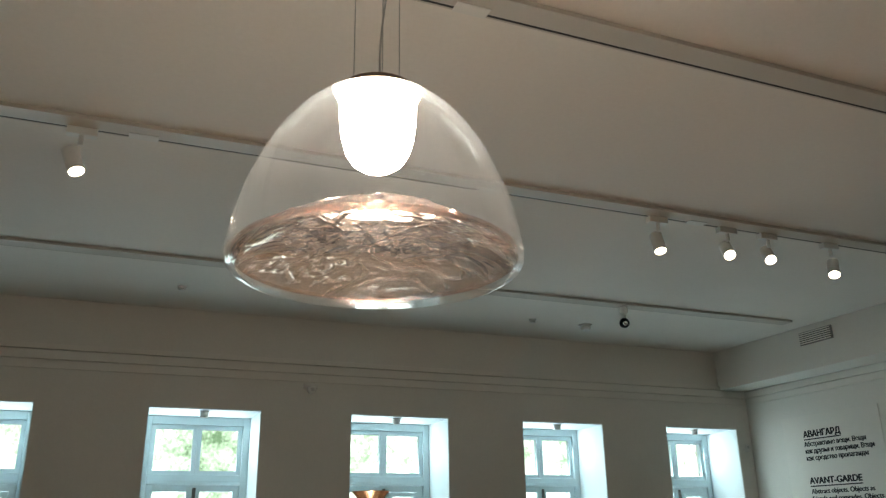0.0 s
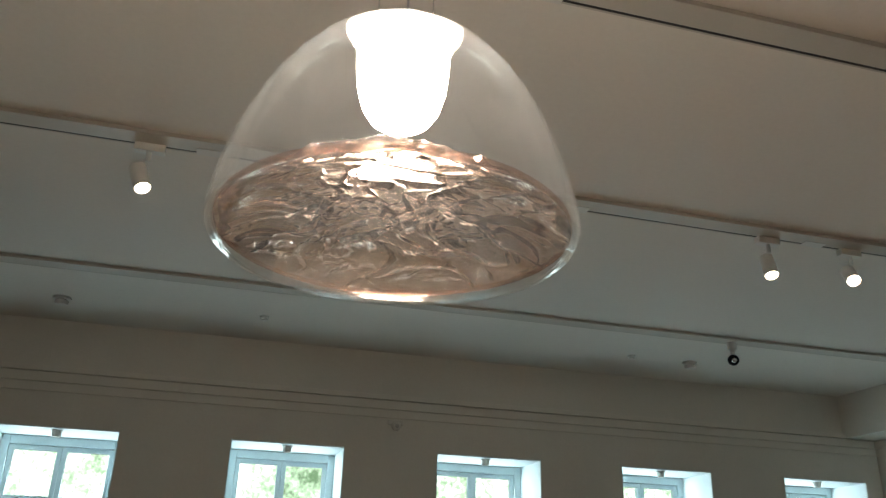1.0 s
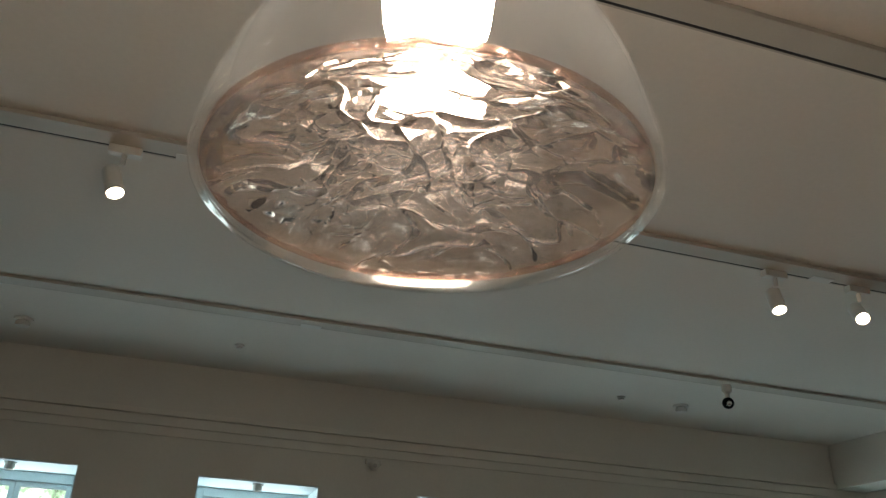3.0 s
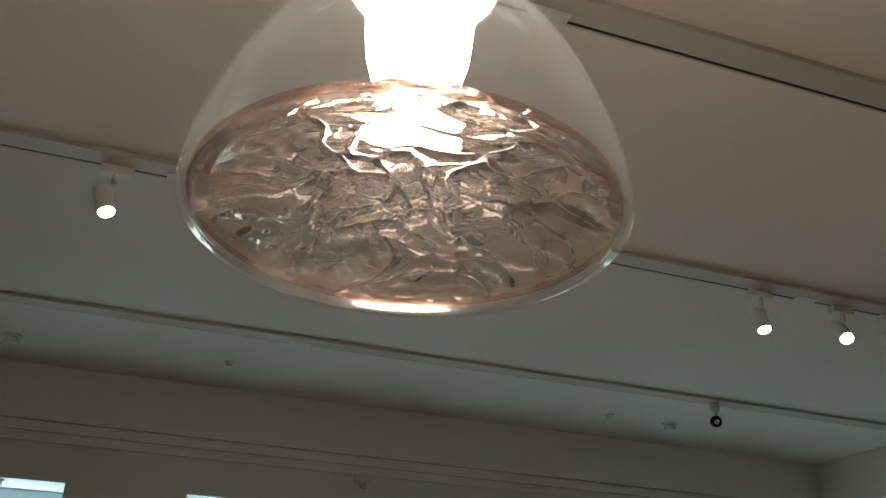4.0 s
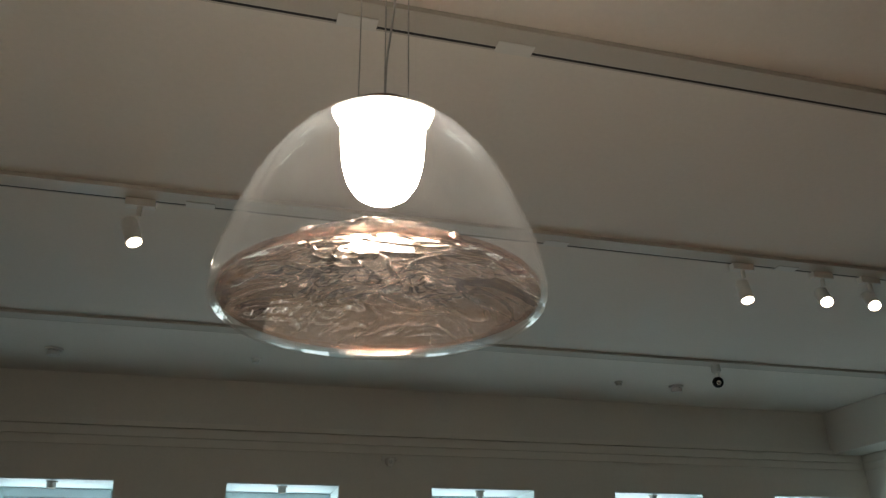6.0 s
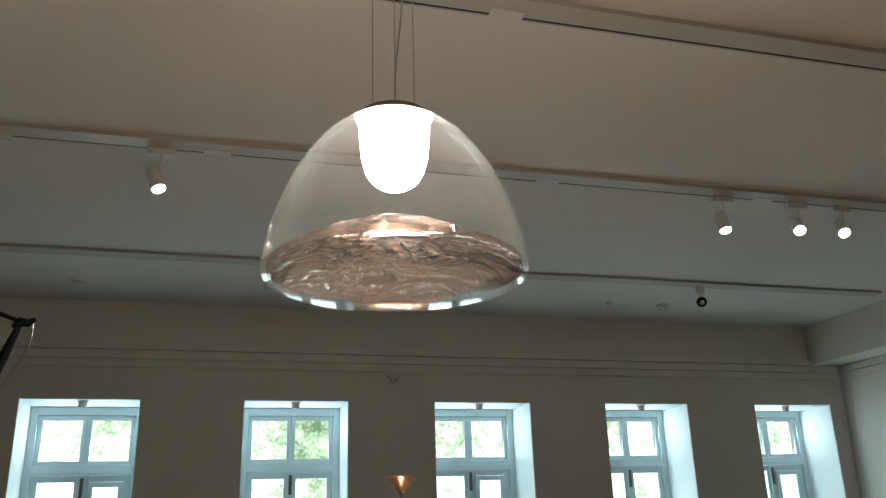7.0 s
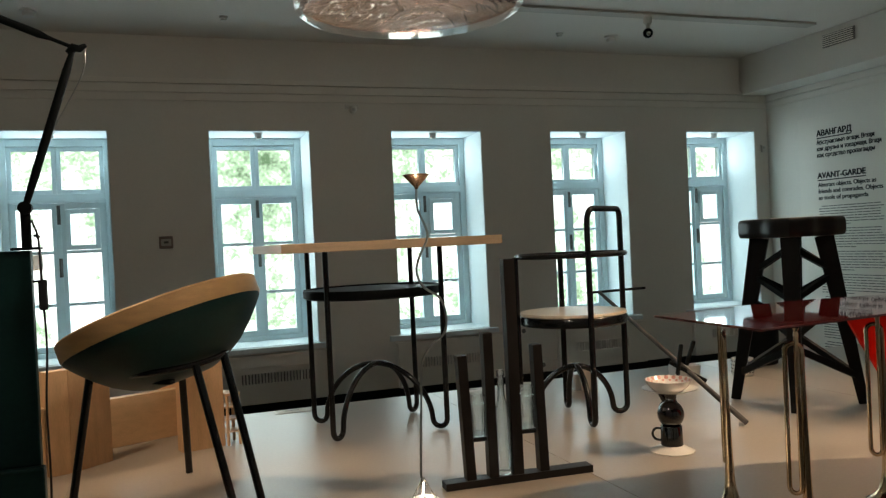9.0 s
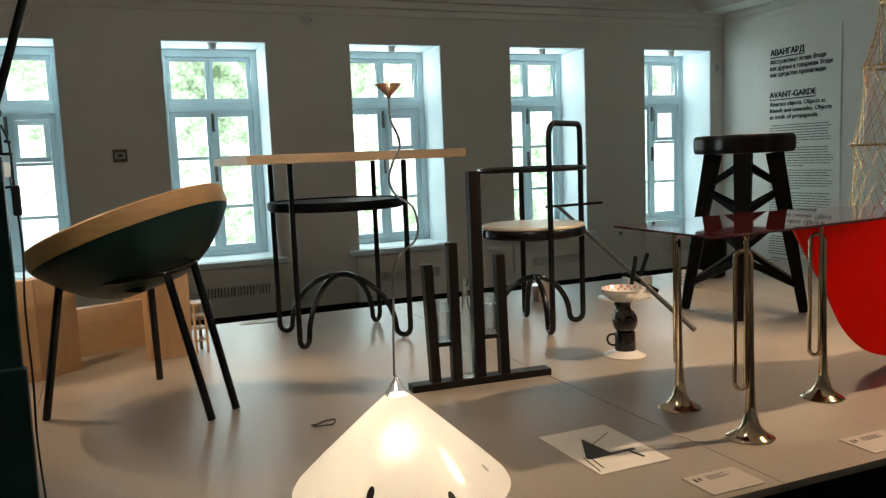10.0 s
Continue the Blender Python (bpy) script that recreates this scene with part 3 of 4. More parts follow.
def garden_glow():
    m, nodes, links, bsdf = material("glowing_garden")
    nodes.remove(bsdf)
    tc = nodes.new("ShaderNodeTexCoord")
    a, b, c = (nodes.new("ShaderNodeTexNoise") for _ in range(3))
    for nd, s, det in ((a, 0.45, 3), (b, 3.6, 7), (c, 15.0, 6)):
        nd.inputs["Scale"].default_value, nd.inputs["Detail"].default_value = s, det
        links.new(tc.outputs["Object"], nd.inputs[0])
    m1 = nodes.new("ShaderNodeMath")
    m1.operation = "MULTIPLY_ADD"
    links.new(b.outputs[0], m1.inputs[0])
    m1.inputs[1].default_value = 0.9
    links.new(a.outputs[0], m1.inputs[2])
    m2 = nodes.new("ShaderNodeMath")
    m2.operation = "MULTIPLY_ADD"
    links.new(c.outputs[0], m2.inputs[0])
    m2.inputs[1].default_value = 0.8
    links.new(m1.outputs[0], m2.inputs[2])
    # daylight is in the emission colours, from dark leaf to blown-out white
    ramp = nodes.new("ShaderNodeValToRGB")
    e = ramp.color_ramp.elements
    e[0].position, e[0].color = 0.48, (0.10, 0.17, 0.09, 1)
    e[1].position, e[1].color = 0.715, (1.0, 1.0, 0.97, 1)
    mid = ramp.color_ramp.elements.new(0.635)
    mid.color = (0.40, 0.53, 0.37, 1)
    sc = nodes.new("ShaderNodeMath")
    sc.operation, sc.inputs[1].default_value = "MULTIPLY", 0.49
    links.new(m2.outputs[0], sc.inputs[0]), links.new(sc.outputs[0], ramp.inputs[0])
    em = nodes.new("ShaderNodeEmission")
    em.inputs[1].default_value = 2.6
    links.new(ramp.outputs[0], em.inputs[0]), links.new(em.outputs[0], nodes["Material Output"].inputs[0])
    return m


structure("backdrop", box(-12, 24, 15.0, 15.1, -8, 10), garden_glow(), "glowing backdrop of garden foliage beyond the windows, daylight painted in", "backdrop")
structure("ground", box(-60, 80, DEEP, 90, -1.2, -1.1), surface("garden_ground", (0.16, 0.15, 0.10), 0.9, scale=1.0), "pale garden ground outside the windows", "ground")

# ---- the platform ----
plat = thing("display_platform", "low grey painted exhibition platform with black sides", "platform", kind="structure")
PX0, PX1, PY0, PY1 = -3.4, 5.10, 1.025, 3.49
part("base", box(PX0 + 0.012, PX1 - 0.012, PY0 + 0.012, PY1 - 0.012, FLOOR + 0.001, -0.0185), M_BLACK, plat)
part("fascia", box(PX0 + 0.012, PX1 - 0.012, PY0 + 0.001, PY0 + 0.0115, FLOOR + 0.001, -0.0185), M_BLACK, plat)
x = 1.27 - 4 * 1.5
while x < PX1:
    x0, x1 = max(PX0, x + 0.001), min(PX1, x + 1.499)
    if x1 > x0:
        part("board", box(x0, x1, PY0, PY1, -0.018, 0.0, bevel=0.0012), M_PLAT, plat)
    x += 1.5

for x, z in ((2.93, -0.06), (4.36, -0.05), (3.10, -0.36)):
    o = thing("wall_socket", "small grey wall socket between the radiator covers", "socket", "wall sockets", at=(x, WALL_Y - 0.001, z))
    part("plate", box(-0.03, 0.03, -0.012, 0, -0.03, 0.03, bevel=0.004), M_TRIM, o)
    part("insert", lathe([(0, 0.003), (0.018, 0.003), (0.020, 0), (0, 0)], 20, m=pose(0, -0.012, 0, 90)), M_GREY_INK, o)

# ---- pendant lamp ----


def crumple(x, y, off=0.0):
    """Height of the creased glass: sharp ridges where folds meet, over a soft swell."""
    p = Vector((x * 13.0 + off, y * 13.0, 0.3 + off))
    p += Vector((noise.noise(p * 0.9 + Vector((7, 1, 0))), noise.noise(p * 0.9 + Vector((2, 9, 0))), 0)) * 1.0
    d, _ = noise.voronoi(p)
    on = max(0.0, min(1.0, 0.75 + 1.3 * noise.noise(p * 0.5 + Vector((3, 3, 8)))))
    fold = math.exp(-(d[1] - d[0]) / 0.075) * on
    q = Vector((x * 34.0, y * 34.0 + off, 4.1))
    q += Vector((noise.noise(q * 0.7), noise.noise(q * 0.7 + Vector((5, 5, 5))), 0)) * 0.9
    e, _ = noise.voronoi(q)
    small = math.exp(-(e[1] - e[0]) / 0.16) * max(0.0, noise.noise(q * 0.22 + Vector((1, 6, 2))) + 0.22)
    g = Vector((x, y, off))
    ripple = noise.noise(g * 52.0) * max(0.0, noise.noise(g * 11.0 + Vector((4, 2, 1))) + 0.25)
    return 0.0145 * fold + 0.0055 * small + 0.0050 * ripple + 0.0035 * noise.noise(p * 0.9)


def creased_shell(radius, z, swell, thick, rings=140, seg=420):
    """A low mound of thick glass, creased above and gently waved below."""
    bm = bmesh.new()
    skins = []
    for under in (False, True):
        def height(x, y, r):
            f = r / radius
            fade = min(1.0, (1 - f) * 13)
            return z + swell * (1 - f ** 3.2) + (0.5 * crumple(x, y, 3.7) * fade - thick * min(1.0, (1 - f) * 12) if under else crumple(x, y) * fade)
        last = [bm.verts.new((0, 0, height(0, 0, 0)))]
        for i in range(1, rings + 1):
            r = radius * i / rings
            if under and i == rings:
                ring = skins[0]
            else:
                ring = []
                for k in range(seg):
                    a = 2 * math.pi * k / seg
                    x, y = r * math.cos(a), r * math.sin(a)
                    ring.append(bm.verts.new((x, y, height(x, y, r))))
            for k in range(seg):
                j = (k + 1) % seg
                if len(last) == 1:
                    bm.faces.new((last[0], ring[k], ring[j]))
                else:
                    bm.faces.new((last[k], ring[k], ring[j], last[j]))
            last = ring
        skins.append(last)
    return bm


LX, LY = 0.5605, 1.3683
pend = thing("pendant_lamp", "clear blown-glass dome pendant lamp with a crumpled rose-grey glass base, lit", "pendant lamp", at=(LX, LY, 0))
outer = [(0.060, 1.4840), (0.080, 1.4780), (0.104, 1.4640), (0.131, 1.439), (0.155, 1.408), (0.173, 1.379), (0.1875, 1.349), (0.200, 1.319), (0.210, 1.291), (0.2178, 1.264), (0.2236, 1.238), (0.2276, 1.212), (0.2285, 1.200), (0.226, 1.190), (0.219, 1.183), (0.210, 1.1805)]
part("dome", lathe(outer + [(0.2085, 1.1835), (0.216, 1.187), (0.2225, 1.195), (0.2245, 1.203), (0.2235, 1.217)] + [(r - 0.004, z) for r, z in outer[10::-1]], 96), M_DOME, pend, "clear blown glass dome", smooth=True)
part("glass_base", creased_shell(0.2170, 1.198, 0.052, 0.010), M_CREASE, pend, "crumpled rose-tinted glass base", smooth=True)
part("base_skin", lathe([(0.2095, 1.1815), (0.17, 1.1790), (0.11, 1.1785), (0.05, 1.1780), (0, 1.1780)], 72), M_DOME, pend, smooth=True)
part("base_ring", lathe([(0.2175, 1.198), (0.2185, 1.202), (0.2178, 1.207), (0.2155, 1.210), (0.2145, 1.2095), (0.2165, 1.206), (0.2170, 1.202), (0.2165, 1.198)], 96), M_ROSE, pend, "rose-tinted inner glass ring", smooth=True)
cap = part("cap", lathe([(0, 1.500), (0.056, 1.500), (0.063, 1.497), (0.065, 1.490), (0.063, 1.4855), (0, 1.4855)], 48), M_COPPER_DULL, pend, "flat copper-toned metal cap", smooth=True)
# bulb drawn wide up to the cap, its glare built into the shape
part("bulb", lathe([(0, 1.352), (0.014, 1.3535), (0.027, 1.358), (0.041, 1.368), (0.052, 1.386), (0.059, 1.412), (0.062, 1.440), (0.0632, 1.466), (0.0640, 1.4852), (0, 1.4852)], 40), M_BULB, pend, "glowing bulb, enlarged to take in its glare", smooth=True)
for k in range(3):
    a = radians(20 + 120 * k)
    part("suspension_wire", tube([(0.045 * math.cos(a), 0.045 * math.sin(a), 1.500), (0.045 * math.cos(a), 0.045 * math.sin(a), CEIL - 0.024)], 0.0009, 6), M_STEEL, pend)
part("power_cable", tube(smooth_path([(0.002, 0, 1.500), (0.004, 0.002, 1.60), (0.016, 0.004, 1.72), (0.022, 0.004, 1.85), (0.008, 0, 2.05), (0.0, 0, CEIL - 0.024)]), 0.0018, 8), M_STEEL, pend)
part("ceiling_rose", lathe([(0, CEIL - 0.001), (0.062, CEIL - 0.001), (0.062, CEIL - 0.018), (0.055, CEIL - 0.024), (0, CEIL - 0.024)], 40), M_WHITE, pend, smooth=True)

# ---- square table on bent tubes ----


def arched_legs(corners, centre, tops, peak, r, u=0.030, parent=None):
    """Two bent rods: down one leg, round a bend, over an arch and up the opposite leg."""
    c = Vector((*centre, 0))
    for i in (0, 1):
        a, b = Vector((*corners[i], 0)), Vector((*corners[i + 2], 0))
        pts = [a + Vector((0, 0, tops[i]))]
        for base, flip in ((a, False), (b, True)):
            way = (c - base).normalized()
            span = (c - base).length
            run = [base + Vector((0, 0, u + 0.20)), base + Vector((0, 0, u + 0.05))]
            for k in range(0, 9):
                ang = math.pi * k / 8
                run.append(base + way * (u - u * math.cos(ang)) + Vector((0, 0, r + u - u * math.sin(ang))))
            for k in range(1, 13):
                f = k / 12
                h = r + u + (peak - r - u) * math.sin(f * math.pi / 2)
                run.append(base + way * (2 * u + (span - 2 * u) * (1 - math.cos(f * math.pi / 2)) ** 0.9) + Vector((0, 0, h)))
            if flip:
                run = run[:-1][::-1]
            pts += run
        pts.append(b + Vector((0, 0, tops[i + 2])))
        part("bent_leg", tube(pts, r, 12), M_TUBE, parent, smooth=True)


tab = thing("square_table", "tall square table with a pale wooden top on black bent tubes", "table")
part("tabletop", box(0.452, 1.250, 2.520, 3.360, 0.706, 0.738, bevel=0.003), M_BIRCH, tab, "pale birch board tabletop")
arched_legs([(0.645, 2.765), (1.088, 2.755), (1.088, 3.140), (0.645, 3.140)], (0.866, 2.95), [0.705] * 4, 0.252, 0.0105, parent=tab)
part("round_shelf", lathe([(0, 0.520), (0.262, 0.520), (0.272, 0.526), (0.274, 0.547), (0.270, 0.556), (0.262, 0.556), (0.258, 0.550), (0, 0.550)], 64, m=pose(0.866, 2.95, 0)), M_BLACK, tab, "round black lacquered shelf", smooth=True)

# ---- round tubular chair ----
chair = thing("tubular_chair", "black tubular steel armchair with a round pale wooden seat", "chair")
CF, CR, CB, CL = (1.567, 2.462), (1.812, 2.630), (1.667, 2.872), (1.388, 2.720)
CC = (1.6075, 2.671)
arched_legs([CF, CR, CB, CL], CC, [0.64, 0.64, 0.645, 0.645], 0.205, 0.0115, parent=chair)
f, r = Vector((*CF, 0)), Vector((*CR, 0))
side = (r - f).normalized()
hoop = [f + Vector((0, 0, 0.64))]
for k in range(7):
    a = math.pi / 2 * k / 6
    hoop.append(f + side * (0.055 - 0.055 * math.cos(a)) + Vector((0, 0, 0.765 + 0.055 * math.sin(a))))
for k in range(7):
    a = math.pi / 2 * k / 6
    hoop.append(r - side * (0.030 - 0.030 * math.sin(a)) + Vector((0, 0, 0.790 + 0.030 * math.cos(a))))
hoop.append(r + Vector((0, 0, 0.64)))
part("back_hoop", tube(hoop, 0.0115, 12), M_TUBE, chair, smooth=True)
ring = [(CC[0] + 0.211 * math.cos(2 * math.pi * k / 56), CC[1] + 0.211 * math.sin(2 * math.pi * k / 56), 0.646) for k in range(56)]
part("arm_ring", tube(ring, 0.010, 10, loop=True), M_TUBE, chair, smooth=True)
part("seat_rim", lathe([(0.18, 0.375), (0.206, 0.375), (0.212, 0.382), (0.212, 0.405), (0.208, 0.411), (0.18, 0.411)], 64, m=pose(*CC, 0), closed=True), M_TUBE, chair, smooth=True)
part("seat", lathe([(0, 0.404), (0.178, 0.404), (0.179, 0.412), (0.206, 0.4115), (0.210, 0.415), (0.206, 0.424), (0, 0.428)], 64, m=pose(*CC, 0)), M_SEAT, chair, "round pale wooden seat", smooth=True)

# ---- black tower stool ----
stool = thing("tower_stool", "tall black stool with cross-braced tapering wooden legs", "stool", at=(2.512, 2.458, 0))
out = []
for k in range(96):
    a = 2 * math.pi * k / 96
    notch = 0.014 * max(0.0, math.cos(4 * (a - math.pi / 4) + math.pi)) ** 2
    rr = 0.168 / max(abs(math.cos(a)), abs(math.sin(a))) ** 0.55 - notch
    out.append((rr * math.cos(a), rr * math.sin(a)))
seat, rows = bmesh.new(), []
for k, z in ((0.86, 0.6745), (0.955, 0.676), (0.985, 0.683), (1.0, 0.698), (1.0, 0.730), (0.985, 0.743), (0.95, 0.750), (0.80, 0.753)):
    rows.append([seat.verts.new((x * k, y * k, z)) for x, y in out])
for a, b in zip(rows, rows[1:]):
    for k in range(96):
        seat.faces.new((a[k], a[(k + 1) % 96], b[(k + 1) % 96], b[k]))
seat.faces.new(rows[0]), seat.faces.new(rows[-1])
part("seat", seat, M_LEATHER, stool, "thick black notched seat", smooth=True)
F0, F1 = 0.170, 0.086
quads = [(-1, -1), (1, -1), (1, 1), (-1, 1)]
for sx, sy in quads:
    part("leg", beam((sx * F0, sy * F0, 0.0), (sx * F1, sy * F1, 0.674), 0.038, 0.038, 0.003, up=(sx, sy, 0), w2=0.072, d2=0.072), M_BLACK, stool)


def leg_at(q, z):
    k = F0 + (F1 - F0) * z / 0.674
    return Vector((q[0] * k, q[1] * k, z))


# each face: a small pair of braces meeting at the outer leg, a long pair meeting at the other
for i in range(4):
    a, b = quads[i], quads[(i + 1) % 4]
    inner, outer = (a, b) if i % 2 == 0 else (b, a)
    part("brace", beam(leg_at(outer, 0.535), leg_at(inner, 0.635), 0.024, 0.022, 0.002), M_BLACK, stool)
    part("brace", beam(leg_at(outer, 0.520), leg_at(inner, 0.425), 0.024, 0.022, 0.002), M_BLACK, stool)
    part("brace", beam(leg_at(inner, 0.285), leg_at(outer, 0.415), 0.022, 0.026, 0.002), M_BLACK, stool)
    part("brace", beam(leg_at(inner, 0.245), leg_at(outer, 0.110), 0.022, 0.026, 0.002), M_BLACK, stool)

vessel = thing("black_vessel", "round dark vessel standing on the platform behind the stool", "vessel", at=(3.03, 3.27, 0))
part("body", lathe([(0, 0), (0.080, 0), (0.092, 0.006), (0.098, 0.09), (0.100, 0.235), (0.096, 0.250), (0.090, 0.250), (0.088, 0.02), (0, 0.02)], 40), M_BLACK, vessel, smooth=True)

# ---- shell armchair ----
arm = thing("shell_armchair", "dark conical shell armchair with a wooden rim and black legs", "armchair")
RC, RN = Vector((0.070, 2.360, 0.529)), Vector((-0.29, 0.19, 0.93)).normalized()
tilt = Matrix.Translation(RC) @ RN.to_track_quat("Z", "Y").to_matrix().to_4x4()
part("shell", lathe([(0, -0.186), (0.09, -0.182), (0.14, -0.164), (0.190, -0.134), (0.235, -0.094), (0.270, -0.054), (0.289, -0.030), (0.289, -0.024), (0.27, -0.026), (0.225, -0.085), (0.13, -0.150), (0, -0.172)], 72, m=tilt), M_SHELL, arm, "dark green-black moulded shell", smooth=True)
part("rim", lathe([(0.275, -0.0235), (0.2915, -0.0245), (0.2945, -0.018), (0.2945, 0.026), (0.290, 0.031), (0.275, 0.031)], 96, m=tilt, closed=True), M_BEECH, arm, "bent wooden rim", smooth=True)
part("seat_pad", lathe([(0, -0.135), (0.12, -0.128), (0.19, -0.072), (0.262, -0.022), (0.262, -0.010), (0.15, -0.06), (0, -0.085)], 64, m=tilt), M_SHELL, arm, smooth=True)
feet = [(-0.197, 2.330), (0.132, 2.629), (0.314, 2.156), (0.236, 2.083)]
tops = [(-0.130, 2.330, 0.392), (0.120, 2.520, 0.405), (0.232, 2.240, 0.430), (0.150, 2.150, 0.418)]
for ft, tp in zip(feet, tops):
    part("leg", tube([(*ft, 0.0), tp], 0.0115, 12), M_TUBE, arm, smooth=True)
hoop = smooth_path([tops[0], (-0.02, 2.50, 0.395), tops[1], (0.235, 2.40, 0.422), tops[2], tops[3], (0.0, 2.185, 0.400), tops[0]], 6)
part("seat_ring", tube(hoop[:-1], 0.0085, 10, loop=True), M_TUBE, arm, smooth=True)
part("bracket", beam((0.0, 2.27, 0.372), (0.09, 2.22, 0.366), 0.03, 0.014, 0.003), M_TUBE, arm)

# ---- plywood throne model ----
throne = thing("plywood_chair", "small angular birch plywood chair with slatted side shelves", "chair", at=(0.0, 2.95, 0))


def slab(name, outline, top, mat=M_BIRCH_V):
    part(name, prism([(x, y - 2.95) for x, y in outline], 0.0, top, bevel=0.002), mat, throne)


slab("side_slab", [(-0.237, 2.825), (-0.115, 2.930), (-0.150, 2.972), (-0.272, 2.867)], 0.350)
slab("wing", [(-0.305, 2.800), (-0.2385, 2.8245), (-0.262, 2.868), (-0.330, 2.845)], 0.350)
slab("seat_board", [(-0.160, 3.115), (0.140, 3.235), (0.122, 3.278), (-0.178, 3.158)], 0.186, M_BIRCH)
slab("back_slab", [(0.050, 3.2515), (0.160, 3.297), (0.148, 3.327), (0.038, 3.281)], 0.305)
slab("side_slab", [(0.120, 2.910), (0.274, 2.944), (0.262, 2.998), (0.106, 2.964)], 0.350)
slab("seat_rail", [(0.1055, 2.966), (0.150, 2.976), (0.150, 3.236), (0.120, 3.226)], 0.150, M_BIRCH)


def side_shelf(m, w, d, top):
    """A slatted shelf of four posts and three boards."""
    own = box(0, w, 0, d, top - 0.008, top, bevel=0.001)
    own.transform(m)
    f = part("side_shelf", own, M_BIRCH, throne)
    for x in (0.006, w - 0.006):
        for y in (0.006, d - 0.006):
            own = beam((x, y, 0), (x, y, top - 0.0085), 0.009, 0.009, 0.001)
            own.transform(m)
            part("post", own, M_BIRCH_V, f)
    for k in range(1, 4):
        z = (top - 0.01) * k / 4
        own = box(0, w, 0.012, d - 0.012, z, z + 0.006)
        own.transform(m)
        part("shelf_board", own, M_BIRCH, f)


side_shelf(pose(-0.378, 2.772 - 2.95, 0, 0, 0, 21), 0.074, 0.085, 0.232)
side_shelf(pose(0.280, 2.925 - 2.95, 0, 0, 0, 12), 0.056, 0.090, 0.195)

# ---- dark cabinet with a jointed lamp ----
cab = thing("dark_cabinet", "tall black display cabinet with a stepped plinth", "cabinet")
part("front_panel", box(-1.05, -0.182, 1.700, 1.735, 0.0, 0.745, bevel=0.003), M_SHELL, cab)
part("body", prism([(-1.05, 1.7355), (-0.190, 1.7355), (-0.252, 2.05), (-1.05, 2.05)], 0.0, 0.700, bevel=0.003), M_SHELL, cab)
part("top", box(-1.05, -0.195, 1.85, 2.00, 0.7005, 0.735, bevel=0.002), M_TRIM, cab, "pale top board")
part("plinth", box(-1.08, -0.172, 1.665, 1.6995, 0.0, 0.300, bevel=0.004), M_SHELL, cab)

desk = thing("jointed_lamp", "black spring-balanced task lamp clamped to the cabinet", "task lamp", at=(-0.188, 1.705, 0.7455))
clamp = box(-0.030, 0.026, -0.012, 0.030, 0.0005, 0.006, bevel=0.001)
box(0.0225, 0.026, -0.012, 0.006, -0.068, 0.0005, bevel=0.001, bm=clamp)
box(0.008, 0.0225, -0.008, 0.002, -0.068, -0.063, bevel=0.001, bm=clamp)
tube([(0.014, -0.003, 0.030), (0.026, -0.003, 0.026)], 0.003, 8, bm=clamp)
part("clamp", clamp, M_BLACK, desk)
part("post", tube([(0, 0, 0.006), (0, 0, 0.080)], 0.010, 14), M_BLACK, desk, smooth=True)
elbow, tip = Vector((0.003, -0.02, 0.0865)), Vector((0.110, -0.03, 0.4165))
part("joint", lathe([(0, -0.012), (0.013, -0.012), (0.013, 0.012), (0, 0.012)], 20, m=Matrix.Translation(elbow) @ pose(0, 0, 0, 90)), M_BLACK, desk, smooth=True)
part("lower_arm", tube([elbow, elbow.lerp(tip, 0.2), elbow.lerp(tip, 0.85), tip], 0.007, 12, radii=[0.006, 0.0085, 0.0085, 0.005]), M_BLACK, desk, smooth=True)
part("elbow_plate", tube([tip + Vector((-0.012, 0, -0.012)), tip, tip + Vector((0.012, 0, -0.002)), tip + Vector((0.024, 0, 0.006))], 0.008, 10, radii=[0.006, 0.010, 0.008, 0.004]), M_BLACK, desk, smooth=True)
far = tip + Vector((-0.35, -0.02, 0.135))
part("upper_arm", tube([tip, tip.lerp(far, 0.12), tip.lerp(far, 0.18), far], 0.0075, 12, radii=[0.004, 0.004, 0.008, 0.008]), M_BLACK, desk, smooth=True)
part("lamp_head", lathe([(0.012, 0.09), (0.022, 0.085), (0.030, 0.05), (0.062, -0.02), (0.066, -0.05), (0.062, -0.05), (0.028, 0.045), (0, 0.06)], 32, m=Matrix.Translation(far + Vector((-0.03, 0, -0.07)))), M_BLACK, desk, smooth=True)
part("cord", tube(smooth_path([tip + Vector((0.022, 0, 0.004)), tip + Vector((0.012, 0, -0.06)), elbow + Vector((0.045, 0, 0.13)), elbow + Vector((0.012, 0, 0.02))]), 0.0016, 6), M_STEEL, desk, smooth=True)
wire = part("mains_cable", tube(smooth_path([(0.012, -0.01, 0.062), (0.024, -0.018, 0.02), (0.026, -0.02, -0.07), (0.030, -0.02, -0.20), (0.024, -0.02, -0.32), (0.027, -0.037, -0.47), (0.024, -0.04, -0.60), (0.030, -0.045, -0.743)]), 0.0022, 8), M_RUBBER, desk, smooth=True)
part("inline_switch", box(0.020, 0.036, -0.030, -0.010, -0.125, -0.062, bevel=0.004), M_RUBBER, wire)

